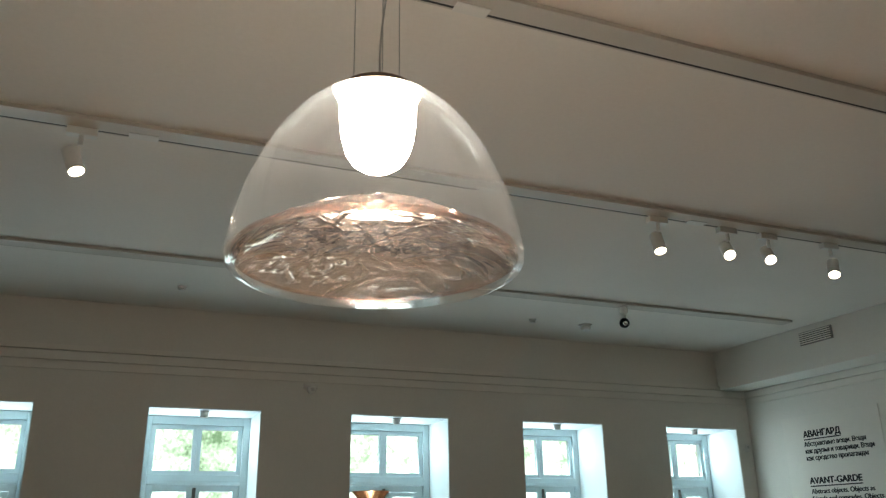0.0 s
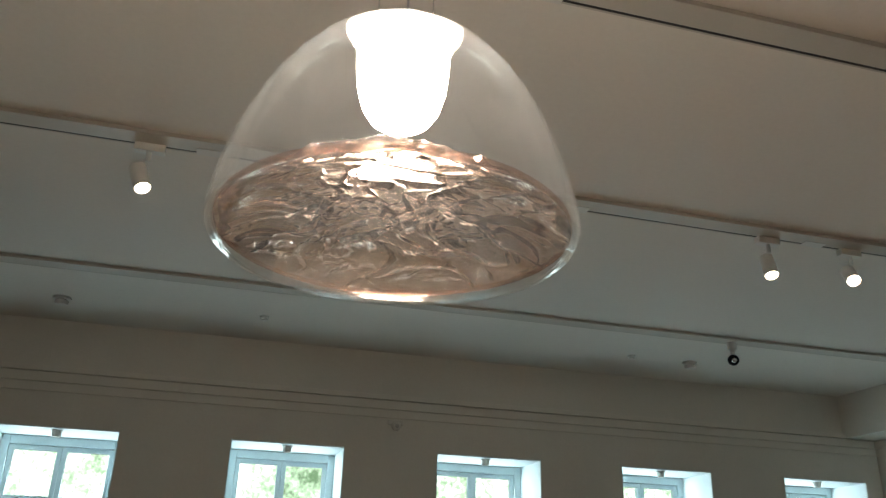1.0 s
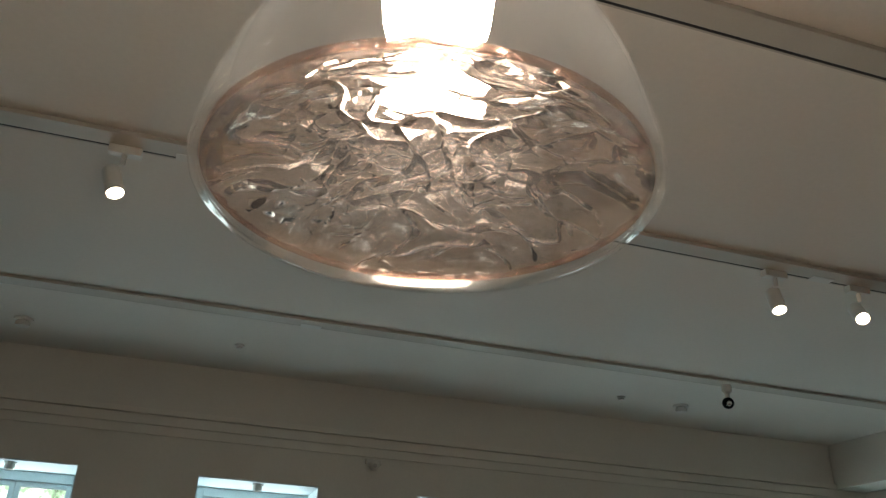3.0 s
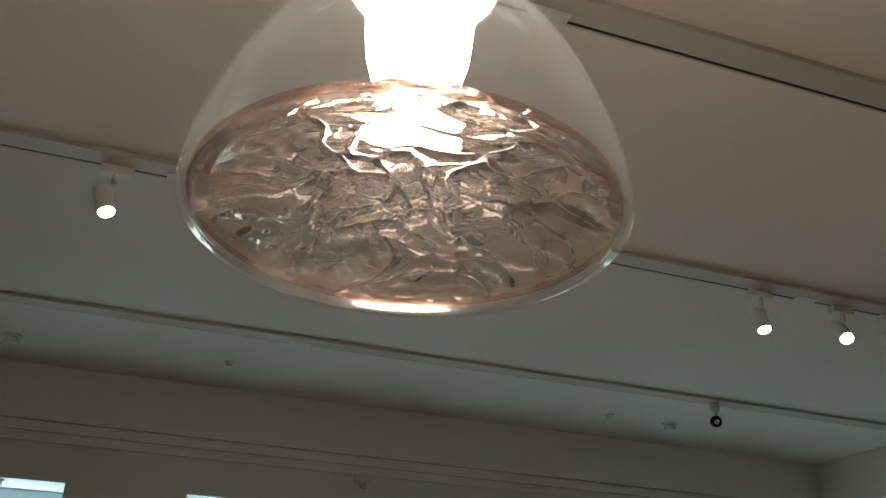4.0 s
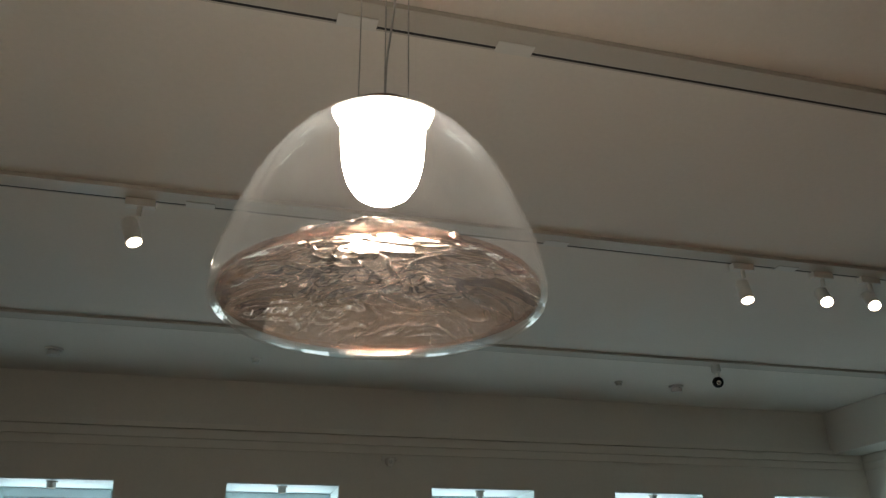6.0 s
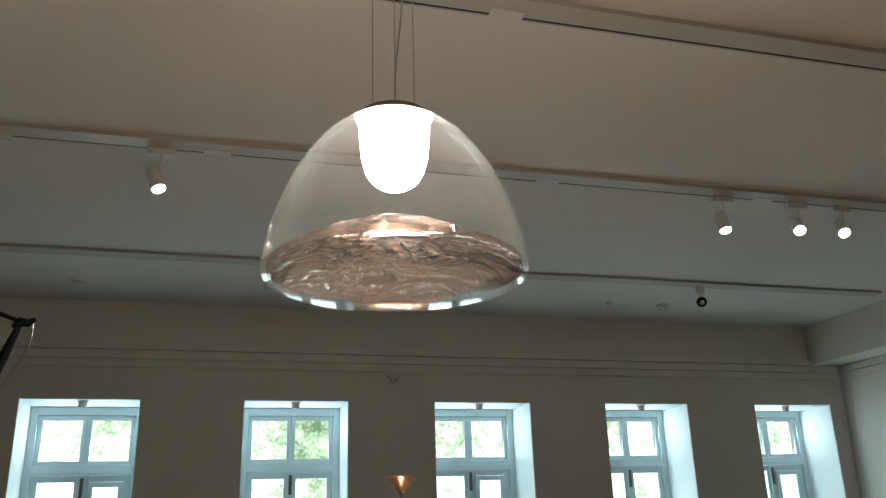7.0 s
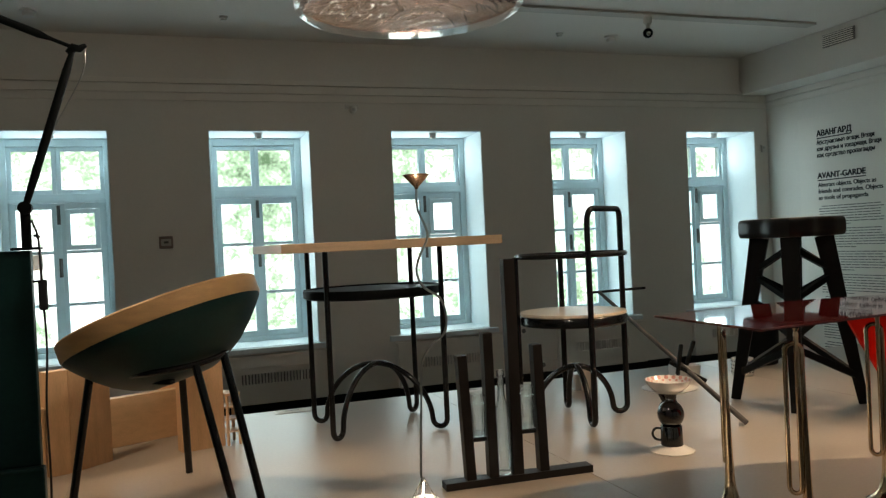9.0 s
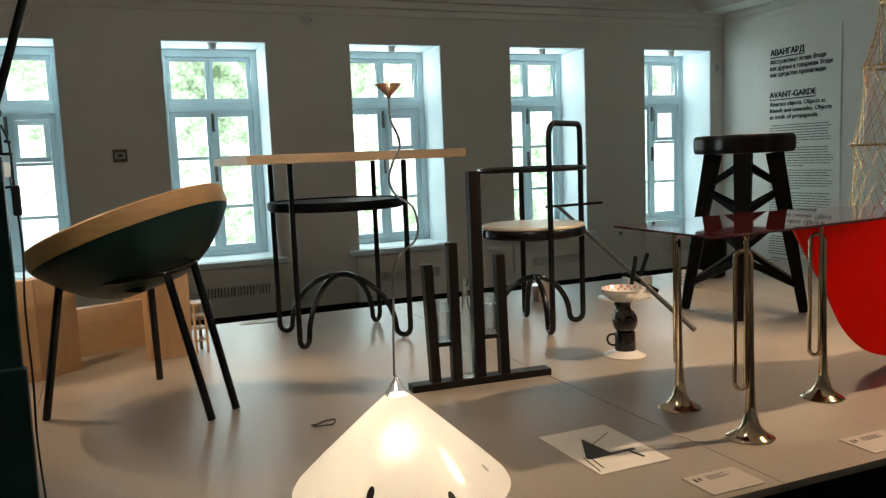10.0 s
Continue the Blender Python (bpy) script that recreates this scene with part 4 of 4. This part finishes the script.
# ---- conical floor lamp ----
cone = thing("cone_lamp", "glowing white plastic cone lamp on the platform with a wavy stem", "floor lamp", at=(0.552, 1.400, 0))
shade = lathe([(0.0255, 0.205), (0.060, 0.174), (0.12, 0.118), (0.18, 0.062), (0.2305, 0.012), (0.2365, 0.002), (0.2345, 0.0015), (0.2285, 0.0105), (0.118, 0.116), (0.0245, 0.2035)], 96)
for v in shade.verts:
    a = math.atan2(v.co.y, v.co.x)
    v.co.x *= 1 + 0.012 * math.cos(3 * a + 0.5)
    v.co.y *= 1 + 0.012 * math.cos(3 * a + 0.5)
sh = part("shade", shade, M_SHADE, cone, "glowing translucent white plastic shade", smooth=True)
for a, rr, big in ((-128, 0.185, 1.0), (-98, 0.213, 0.8), (-80, 0.205, 1.0), (-40, 0.190, 0.6), (-150, 0.215, 0.7)):
    rad = radians(a)
    z = 0.2305 - rr * 0.936
    m = Matrix.Translation((rr * math.cos(rad), rr * math.sin(rad), z + 0.002)) @ pose(0, 0, 0, 0, 0, a) @ pose(0, 0, 0, 0, 43, 0)
    own = lathe([(0, 0.0012), (0.012 * big, 0.0012), (0.012 * big, 0), (0, 0)], 20)
    own.transform(m @ Matrix.Diagonal((1.4, 0.6, 1, 1)))
    part("eyelet", own, M_STEEL if big < 1 else M_RUBBER, sh)
for k in range(6):
    a = 2 * math.pi * k / 6 + 0.3
    part("top_wire", tube([(0.0255 * math.cos(a), 0.0255 * math.sin(a), 0.204), (0, 0, 0.246)], 0.0011, 6), M_CHROME, cone)
part("bulb", lathe([(0.022 * math.sin(k * math.pi / 10), 0.095 + 0.022 * math.cos(k * math.pi / 10)) for k in range(11)], 20), M_BULB2, cone, smooth=True)
part("base", lathe([(0, 0.0005), (0.06, 0.0005), (0.06, 0.008), (0.012, 0.012), (0.012, 0.072), (0, 0.072)], 28), M_STEEL, cone, smooth=True)
stem = [(-0.004, 0.002, 0.244), (0.006, 0.025, 0.30), (0.018, 0.05, 0.37)]
STEM = [(0.58, 1.462, 0.463), (0.599, 1.455, 0.502), (0.627, 1.445, 0.529), (0.633, 1.443, 0.566), (0.622, 1.447, 0.604), (0.59, 1.458, 0.63), (0.578, 1.462, 0.663), (0.587, 1.459, 0.697), (0.603, 1.454, 0.731), (0.6, 1.455, 0.757), (0.586, 1.46, 0.794), (0.586, 1.46, 0.836)]
stem += [(x - 0.552, y - 1.400, z) for x, y, z in STEM]
part("wavy_stem", tube(smooth_path(stem, 6), 0.0027, 8), M_STEEL, cone, "thin wavy metal stem", smooth=True)
top = Vector(stem[-1])
part("funnel", lathe([(0.0035, 0.0), (0.0045, 0.004), (0.0285, 0.030), (0.0275, 0.0305), (0.004, 0.0065), (0, 0.0065)], 40, m=Matrix.Translation(top)), M_COPPER, cone, "small copper funnel", smooth=True)

# ---- dark wooden rack with glasses and a bottle ----
rack = thing("glass_rack", "dark-stained wooden upright rack holding glasses and a bottle", "rack", at=(0.86, 2.046, 0), turn=-4)
part("base", box(-0.04, 0.425, -0.022, 0.028, 0.0, 0.022, bevel=0.002), M_RACK, rack)
for x0, x1, z1, w in ((0.040, 0.026, 0.387, 0.029), (0.110, 0.107, 0.448, 0.029), (0.186, 0.184, 0.662, 0.034), (0.270, 0.262, 0.402, 0.029)):
    part("upright", beam((x0, 0, 0.0222), (x1, 0, z1), w, 0.036, 0.002, up=(0, 1, 0)), M_RACK, rack)
part("crossbar", box(0.053, 0.094, -0.010, 0.062, 0.130, 0.144, bevel=0.002), M_RACK, rack)
part("crossbar", box(0.204, 0.250, -0.010, 0.062, 0.138, 0.152, bevel=0.002), M_RACK, rack)


def tumbler(x, y, z):
    g = thing("faceted_tumbler", "clear faceted glass tumbler standing in the dark rack", "glass", "tumblers", at=(x, y, z))
    bm = bmesh.new()
    seg = 32
    rows = []
    for r, h, flute in ((0.0185, 0.0005, 1), (0.0195, 0.004, 1), (0.0228, 0.095, 1), (0.0232, 0.100, 0), (0.0234, 0.126, 0), (0.0218, 0.126, 0), (0.0210, 0.095, 0), (0.0175, 0.012, 0)):
        rows.append([bm.verts.new(((r - (0.0012 if flute and k % 2 else 0)) * math.cos(2 * math.pi * k / seg), (r - (0.0012 if flute and k % 2 else 0)) * math.sin(2 * math.pi * k / seg), h)) for k in range(seg)])
    for a, b in zip(rows, rows[1:]):
        for k in range(seg):
            bm.faces.new((a[k], a[(k + 1) % seg], b[(k + 1) % seg], b[k]))
    bm.faces.new(rows[0]), bm.faces.new(rows[-1])
    part("body", bm, M_TUMBLER, g)


c4, s4 = math.cos(radians(-4)), math.sin(radians(-4))
for lx, lz in ((0.0735, 0.1445), (0.227, 0.1525)):
    tumbler(0.86 + lx * c4 - 0.004 * s4, 2.046 + lx * s4 + 0.004 * c4, lz)
bot = thing("clear_bottle", "tall clear empty glass bottle in the dark rack", "bottle", at=(1.0085, 2.040, 0.0225))
part("body", lathe([(0, 0.001), (0.0185, 0.001), (0.0205, 0.006), (0.0205, 0.180), (0.018, 0.200), (0.0105, 0.235), (0.0095, 0.290), (0.013, 0.292), (0.013, 0.312), (0.008, 0.312), (0.0075, 0.235), (0.0165, 0.198), (0.0188, 0.18), (0.0188, 0.012), (0, 0.018)], 32), M_TUMBLER, bot, smooth=True)

# ---- red acrylic table on trumpets ----
red = thing("trumpet_table", "glossy red acrylic table standing on upturned brass bugles", "table")
top_sheet = prism([(1.310, 1.682), (1.300, 1.268), (1.60, 1.285), (2.10, 1.310), (2.75, 1.300), (2.75, 1.43), (2.48, 1.505), (2.08, 1.630), (1.85, 1.690), (1.60, 1.700)], 0.492, 0.498, bevel=0.0015)
for v in top_sheet.verts:
    v.co.z += (v.co.x - 1.3) * 0.010
part("tabletop", top_sheet, M_ACRYLIC, red, "glossy red acrylic sheet")
edge = smooth_path([(1.825, 0.4955, 0), (1.885, 0.40, 0), (1.975, 0.27, 0), (2.055, 0.14, 0), (2.15, 0.060, 0), (2.27, 0.022, 0), (2.45, 0.001, 0)], 8)
prof = [(1.825, 0.4955)] + [(v.x, v.y) for v in edge[1:]] + [(2.73, 0.001), (2.73, 0.5055)]
part("side_panel", prism(prof, -0.004, 0.004, m=Matrix(((1, 0, 0, 0), (0, 0, 1, 1.56), (0, 1, 0, 0), (0, 0, 0, 1)))), M_PANEL, red, "red translucent curved side panel")


def bugle(x, y, direction):
    d = Vector((*direction, 0)).normalized() * 0.036
    e = Vector((-d.y, d.x, 0)).normalized() * 0.009
    b, lift = Vector((x, y, 0)), (x - 1.3) * 0.010
    leg = part("bugle", lathe([(0.0565, 0.0005), (0.0572, 0.0020), (0.0560, 0.0036), (0.0470, 0.0085), (0.0345, 0.0165), (0.0240, 0.0290), (0.0170, 0.048), (0.0128, 0.080), (0.0098, 0.14), (0.0072, 0.25), (0.0058, 0.34), (0.0056, 0.4365), (0.0050, 0.4365), (0.0050, 0.3), (0.0115, 0.080), (0.0225, 0.029), (0.0455, 0.0075), (0.0550, 0.0015)], 40, m=Matrix.Translation(b), closed=True), M_BRASS, red, "polished brass bugle", smooth=True)
    pts = [b + Vector((0, 0, 0.436))]
    for k in range(1, 9):
        a = math.pi * k / 8
        pts.append(b + d * (0.5 - 0.5 * math.cos(a)) + Vector((0, 0, 0.440 + 0.018 * math.sin(a))))
    pts.append(b + d + e * 0.5 + Vector((0, 0, 0.28)))
    for k in range(0, 9):
        a = math.pi * k / 8
        pts.append(b + d + e + (-d * 0.72 + e * 0.2) * (0.5 - 0.5 * math.cos(a)) + Vector((0, 0, 0.138 - 0.016 * math.sin(a))))
    last = pts[-1].copy()
    pts += [last + Vector((0, 0, 0.16)), last + Vector((0, 0, 0.335))]
    part("loop", tube(pts, 0.0054, 12), M_BRASS, leg, smooth=True)
    part("mouthpiece", lathe([(0.0058, 0.0), (0.0058, 0.008), (0.0042, 0.012), (0.0042, 0.012 + lift), (0.0075, 0.0185 + lift), (0, 0.0185 + lift)], 16, m=Matrix.Translation(last + Vector((0, 0, 0.335)))), M_BRASS, leg, smooth=True)


bugle(1.413, 1.532, (0.62, 0.78))
bugle(1.408, 1.266, (-0.66, 0.75))
bugle(1.806, 1.409, (-0.72, 0.69))

# ---- stacked crockery ----
sau = thing("base_saucer", "white porcelain saucer turned upside down on the platform", "saucer", at=(1.628, 2.080, 0))
part("dish", lathe([(0.0715, 0.0), (0.072, 0.003), (0.055, 0.011), (0.040, 0.019), (0.036, 0.0205), (0, 0.0205)], 48), M_PORC, sau, smooth=True)
mug = thing("black_mug", "glossy black porcelain mug on an upturned saucer", "mug", at=(1.628, 2.080, 0.0206))
part("body", lathe([(0, 0), (0.036, 0), (0.0365, 0.003), (0.0345, 0.062), (0.033, 0.064), (0.0, 0.064)], 40), M_PORC_BLACK, mug, smooth=True)
part("handle", tube(smooth_path([(-0.025, 0.023, 0.052), (-0.040, 0.034, 0.050), (-0.047, 0.039, 0.034), (-0.040, 0.034, 0.017), (-0.025, 0.023, 0.012)]), 0.004, 10), M_PORC_BLACK, mug, smooth=True)
pot = thing("black_pot", "round glossy black porcelain pot stacked on a mug", "pot", at=(1.628, 2.080, 0.0848))
part("body", lathe([(0, 0), (0.026, 0.0), (0.037, 0.012), (0.0425, 0.026), (0.0435, 0.040), (0.040, 0.055), (0.031, 0.068), (0.022, 0.076), (0.0195, 0.088), (0.022, 0.102), (0.025, 0.1075), (0, 0.1075)], 40), M_PORC_BLACK, pot, smooth=True)
part("spout", tube([(0.0, 0.0, 0.072), (-0.016, 0.012, 0.084), (-0.026, 0.018, 0.104)], 0.010, 10, radii=[0.013, 0.010, 0.007]), M_PORC_BLACK, pot, smooth=True)
s2 = thing("wide_saucer", "white porcelain saucer balanced on a black pot", "saucer", at=(1.628, 2.080, 0.1925))
part("dish", lathe([(0, 0), (0.045, 0), (0.0885, 0.013), (0.0900, 0.0150), (0.046, 0.0035), (0, 0.0035)], 48), M_PORC, s2, smooth=True)
bw = thing("patterned_bowl", "white porcelain bowl with a pink pattern on a saucer", "bowl", at=(1.622, 2.078, 0.1962))
bowl = part("bowl_body", lathe([(0, 0), (0.036, 0), (0.048, 0.004), (0.064, 0.020), (0.076, 0.040), (0.0745, 0.0408), (0.0615, 0.0215), (0.046, 0.007), (0, 0.006)], 56), M_PORC, bw, smooth=True)
for k in range(18):
    a = 2 * math.pi * k / 18
    for rr, z, big in ((0.0698, 0.0348, 1.5), (0.0642, 0.0265, 0.9)):
        own = lathe([(0, 0.0006), (0.0048 * big, 0.0006), (0.0048 * big, 0), (0, 0)], 8, m=pose(0, 0, 0, 0, -58, 0))
        part("pattern_dot", own, M_PATTERN, bowl).matrix_basis = Matrix.Rotation(a + (0.17 if big < 1 else 0), 4, "Z") @ Matrix.Translation((rr, 0, z))

# ---- pole construction ----
pole = thing("spatial_construction", "leaning grey pole with short black sticks crossing it", "sculpture")
A, B = Vector((2.058, 2.232, 0.010)), Vector((1.925, 3.000, 0.462))
part("pole", tube([A, A.lerp(B, 0.33), B], 0.0095, 12, radii=[0.0105, 0.0100, 0.0075]), M_GREYPOLE, pole, smooth=True)
part("crossbar", tube([(1.862, 3.0, 0.463), (2.165, 3.0, 0.466)], 0.006, 10), M_BLACK, pole, smooth=True)
mid = A.lerp(B, 0.36)
for d0, d1, rr in (((-0.055, -0.02, -0.010), (-0.005, 0.02, 0.095), 0.0085), ((-0.005, -0.01, 0.02), (0.048, 0.01, 0.105), 0.0085), ((-0.055, 0.03, 0.030), (0.055, -0.05, -0.045), 0.0085)):
    part("stick", tube([mid + Vector(d0), mid + Vector(d1)], rr, 10), M_BLACK, pole, smooth=True)
part("prop_stick", tube([mid + Vector((-0.05, -0.018, -0.01)), (1.955, 2.62, 0.008)], 0.006, 10), M_BLACK, pole, smooth=True)

# ---- white porcelain models at the back ----


def porcelain_block(x, y, parts_, label):
    p = thing("porcelain_model", label, "porcelain", "porcelain models", at=(x, y, 0), turn=-12)
    for c in parts_:
        part("block", box(*c, bevel=0.003), M_PORC, p)
    return p


porcelain_block(1.93, 3.185, [(-0.055, 0.055, -0.04, 0.04, 0.0, 0.075), (-0.03, 0.01, -0.0405, -0.06, 0.0, 0.10), (0.012, 0.05, -0.025, 0.025, 0.0755, 0.09)], "white porcelain block teapot on the platform")
c2 = porcelain_block(2.47, 3.16, [(-0.06, 0.0, -0.04, 0.04, 0.0, 0.062)], "white porcelain half-round cup on the platform")
part("round_half", lathe([(0, 0), (0.034, 0), (0.042, 0.06), (0.038, 0.06), (0.030, 0.006), (0, 0.006)], 32, m=pose(0.046, 0, 0)), M_PORC, c2, smooth=True)
c3 = thing("striped_cup", "white porcelain cup with rows of dark dashes", "cup", at=(2.735, 3.05, 0))
cupb = part("body", lathe([(0, 0), (0.046, 0), (0.050, 0.004), (0.052, 0.085), (0.049, 0.085), (0.046, 0.008), (0, 0.008)], 36), M_PORC, c3, smooth=True)
for row in range(4):
    for k in range(16):
        a = 2 * math.pi * (k + 0.5 * (row % 2)) / 16
        part("dash", box(0.0, 0.0016, -0.006, 0.006, -0.002, 0.002), M_INK, cupb).matrix_basis = Matrix.Rotation(a, 4, "Z") @ Matrix.Translation((0.0512 + row * 0.0003, 0, 0.018 + row * 0.018))

# ---- woven wire tower ----
tow = thing("wire_tower", "openwork tower of crossed gilt wires with metal rings", "sculpture", at=(3.000, 2.090, 0))
LEVELS = [(0.0, 0.225), (0.36, 0.213), (0.69, 0.187), (1.00, 0.150), (1.25, 0.098), (1.45, 0.06)]
for z, r in LEVELS:
    part("ring", tube([(r * math.cos(2 * math.pi * k / 48), r * math.sin(2 * math.pi * k / 48), max(z, 0.006)) for k in range(48)], 0.0048, 8, loop=True), M_GOLD, tow, smooth=True)
for (z0, r0), (z1, r1) in zip(LEVELS, LEVELS[1:]):
    for k in range(20):
        for s in (-1, 1):
            a0 = 2 * math.pi * k / 20
            a1 = a0 + s * 0.85
            part("wire", tube([(r0 * math.cos(a0), r0 * math.sin(a0), z0 + 0.004), (r1 * math.cos(a1), r1 * math.sin(a1), z1)], 0.0015, 5), M_GOLD, tow)

for z, r in LEVELS[1:4]:
    for k in range(20):
        a = 2 * math.pi * k / 20
        part("knob", lathe([(0, 0.006), (0.0045, 0.004), (0.006, 0), (0.0045, -0.004), (0, -0.006)], 8, m=pose((r + 0.006) * math.cos(a), (r + 0.006) * math.sin(a), z)), M_BRASS, tow)
film = thing("crumpled_film", "clear crumpled plastic film inside the wire tower", "plastic film", at=(3.02, 2.12, 0))
sheet_film = lathe([(0.150 - 0.012 * k, 0.002 + 0.062 * k) for k in range(12)], 72)
for v in sheet_film.verts:
    q = v.co * 14.0
    f = 1.0 + 0.30 * noise.noise(q + Vector((3, 1, 7))) + 0.18 * abs(noise.noise(q * 2.3))
    v.co.x, v.co.y = v.co.x * f, v.co.y * f
bmesh.ops.solidify(sheet_film, geom=sheet_film.faces[:], thickness=0.0008)
part("film", sheet_film, M_FILM, film, smooth=True)

# ---- cards and labels lying on the platform ----
card = thing("picture_card", "white card with a black line drawing of furniture on the platform", "card", at=(1.055, 1.375, 0))
sheet = part("sheet", box(-0.096, 0.096, -0.135, 0.135, 0.0005, 0.003, bevel=0.0006), M_PAPER, card)
def ink(outline):
    part("drawing", prism(outline, 0.0034, 0.0038), M_INK, sheet)


def stroke(x0, y0, x1, y1, w):
    part("drawing", beam((x0, y0, 0.0036), (x1, y1, 0.0036), w, 0.0004, 0), M_INK, sheet)


ink([(-0.015, 0.070), (-0.003, -0.044), (-0.070, -0.036)])
stroke(-0.072, -0.044, 0.060, -0.044, 0.013)
stroke(0.040, -0.048, 0.050, -0.095, 0.008)
stroke(-0.030, 0.013, 0.069, 0.079, 0.002)
stroke(-0.077, -0.038, -0.088, -0.120, 0.003)
stroke(-0.062, -0.038, -0.070, -0.108, 0.003)


def floor_label(x, y, w, h, turn=0.0, lines=4):
    lab = thing("floor_label", "small pale printed caption card on the platform", "label", "caption cards", at=(x, y, 0), turn=turn)
    sh_ = part("sheet", box(-w / 2, w / 2, -h / 2, h / 2, 0.0004, 0.0026, bevel=0.0005), M_LABEL, lab)
    part("pictogram", box(-w / 2 + 0.012, -w / 2 + 0.018, 0.015, h / 2 - 0.018, 0.003, 0.0034), M_INK, sh_)
    part("pictogram", box(-w / 2 + 0.024, -w / 2 + 0.030, 0.019, h / 2 - 0.018, 0.003, 0.0034), M_INK, sh_)
    for k in range(lines):
        yy = h / 2 - 0.018 - k * 0.0055
        part("text_bar", box(-w / 2 + 0.045, w / 2 - 0.035 - 0.012 * (k % 2), yy, yy + 0.002, 0.003, 0.0034), M_GREY_INK, sh_)


floor_label(1.168, 1.093, 0.138, 0.098)
floor_label(1.640, 1.100, 0.145, 0.098)
floor_label(1.88, 1.10, 0.12, 0.09)
floor_label(0.60, 3.435, 0.155, 0.075)
floor_label(1.46, 3.43, 0.14, 0.075)
floor_label(0.80, 1.095, 0.13, 0.09)
for x, y in ((0.504, 1.869), (-0.150, 1.640)):
    cl = thing("cable_coil", "short loop of dark twisted cable on the platform", "cable", "cable loops", at=(x, y, 0))
    part("loop", tube(smooth_path([(-0.030, 0.0, 0.004), (-0.012, -0.014, 0.008), (0.020, -0.010, 0.006), (0.030, 0.008, 0.012), (0.006, 0.014, 0.010), (-0.018, 0.010, 0.006), (-0.034, 0.014, 0.004)]), 0.0022, 8), M_RUBBER, cl, smooth=True)
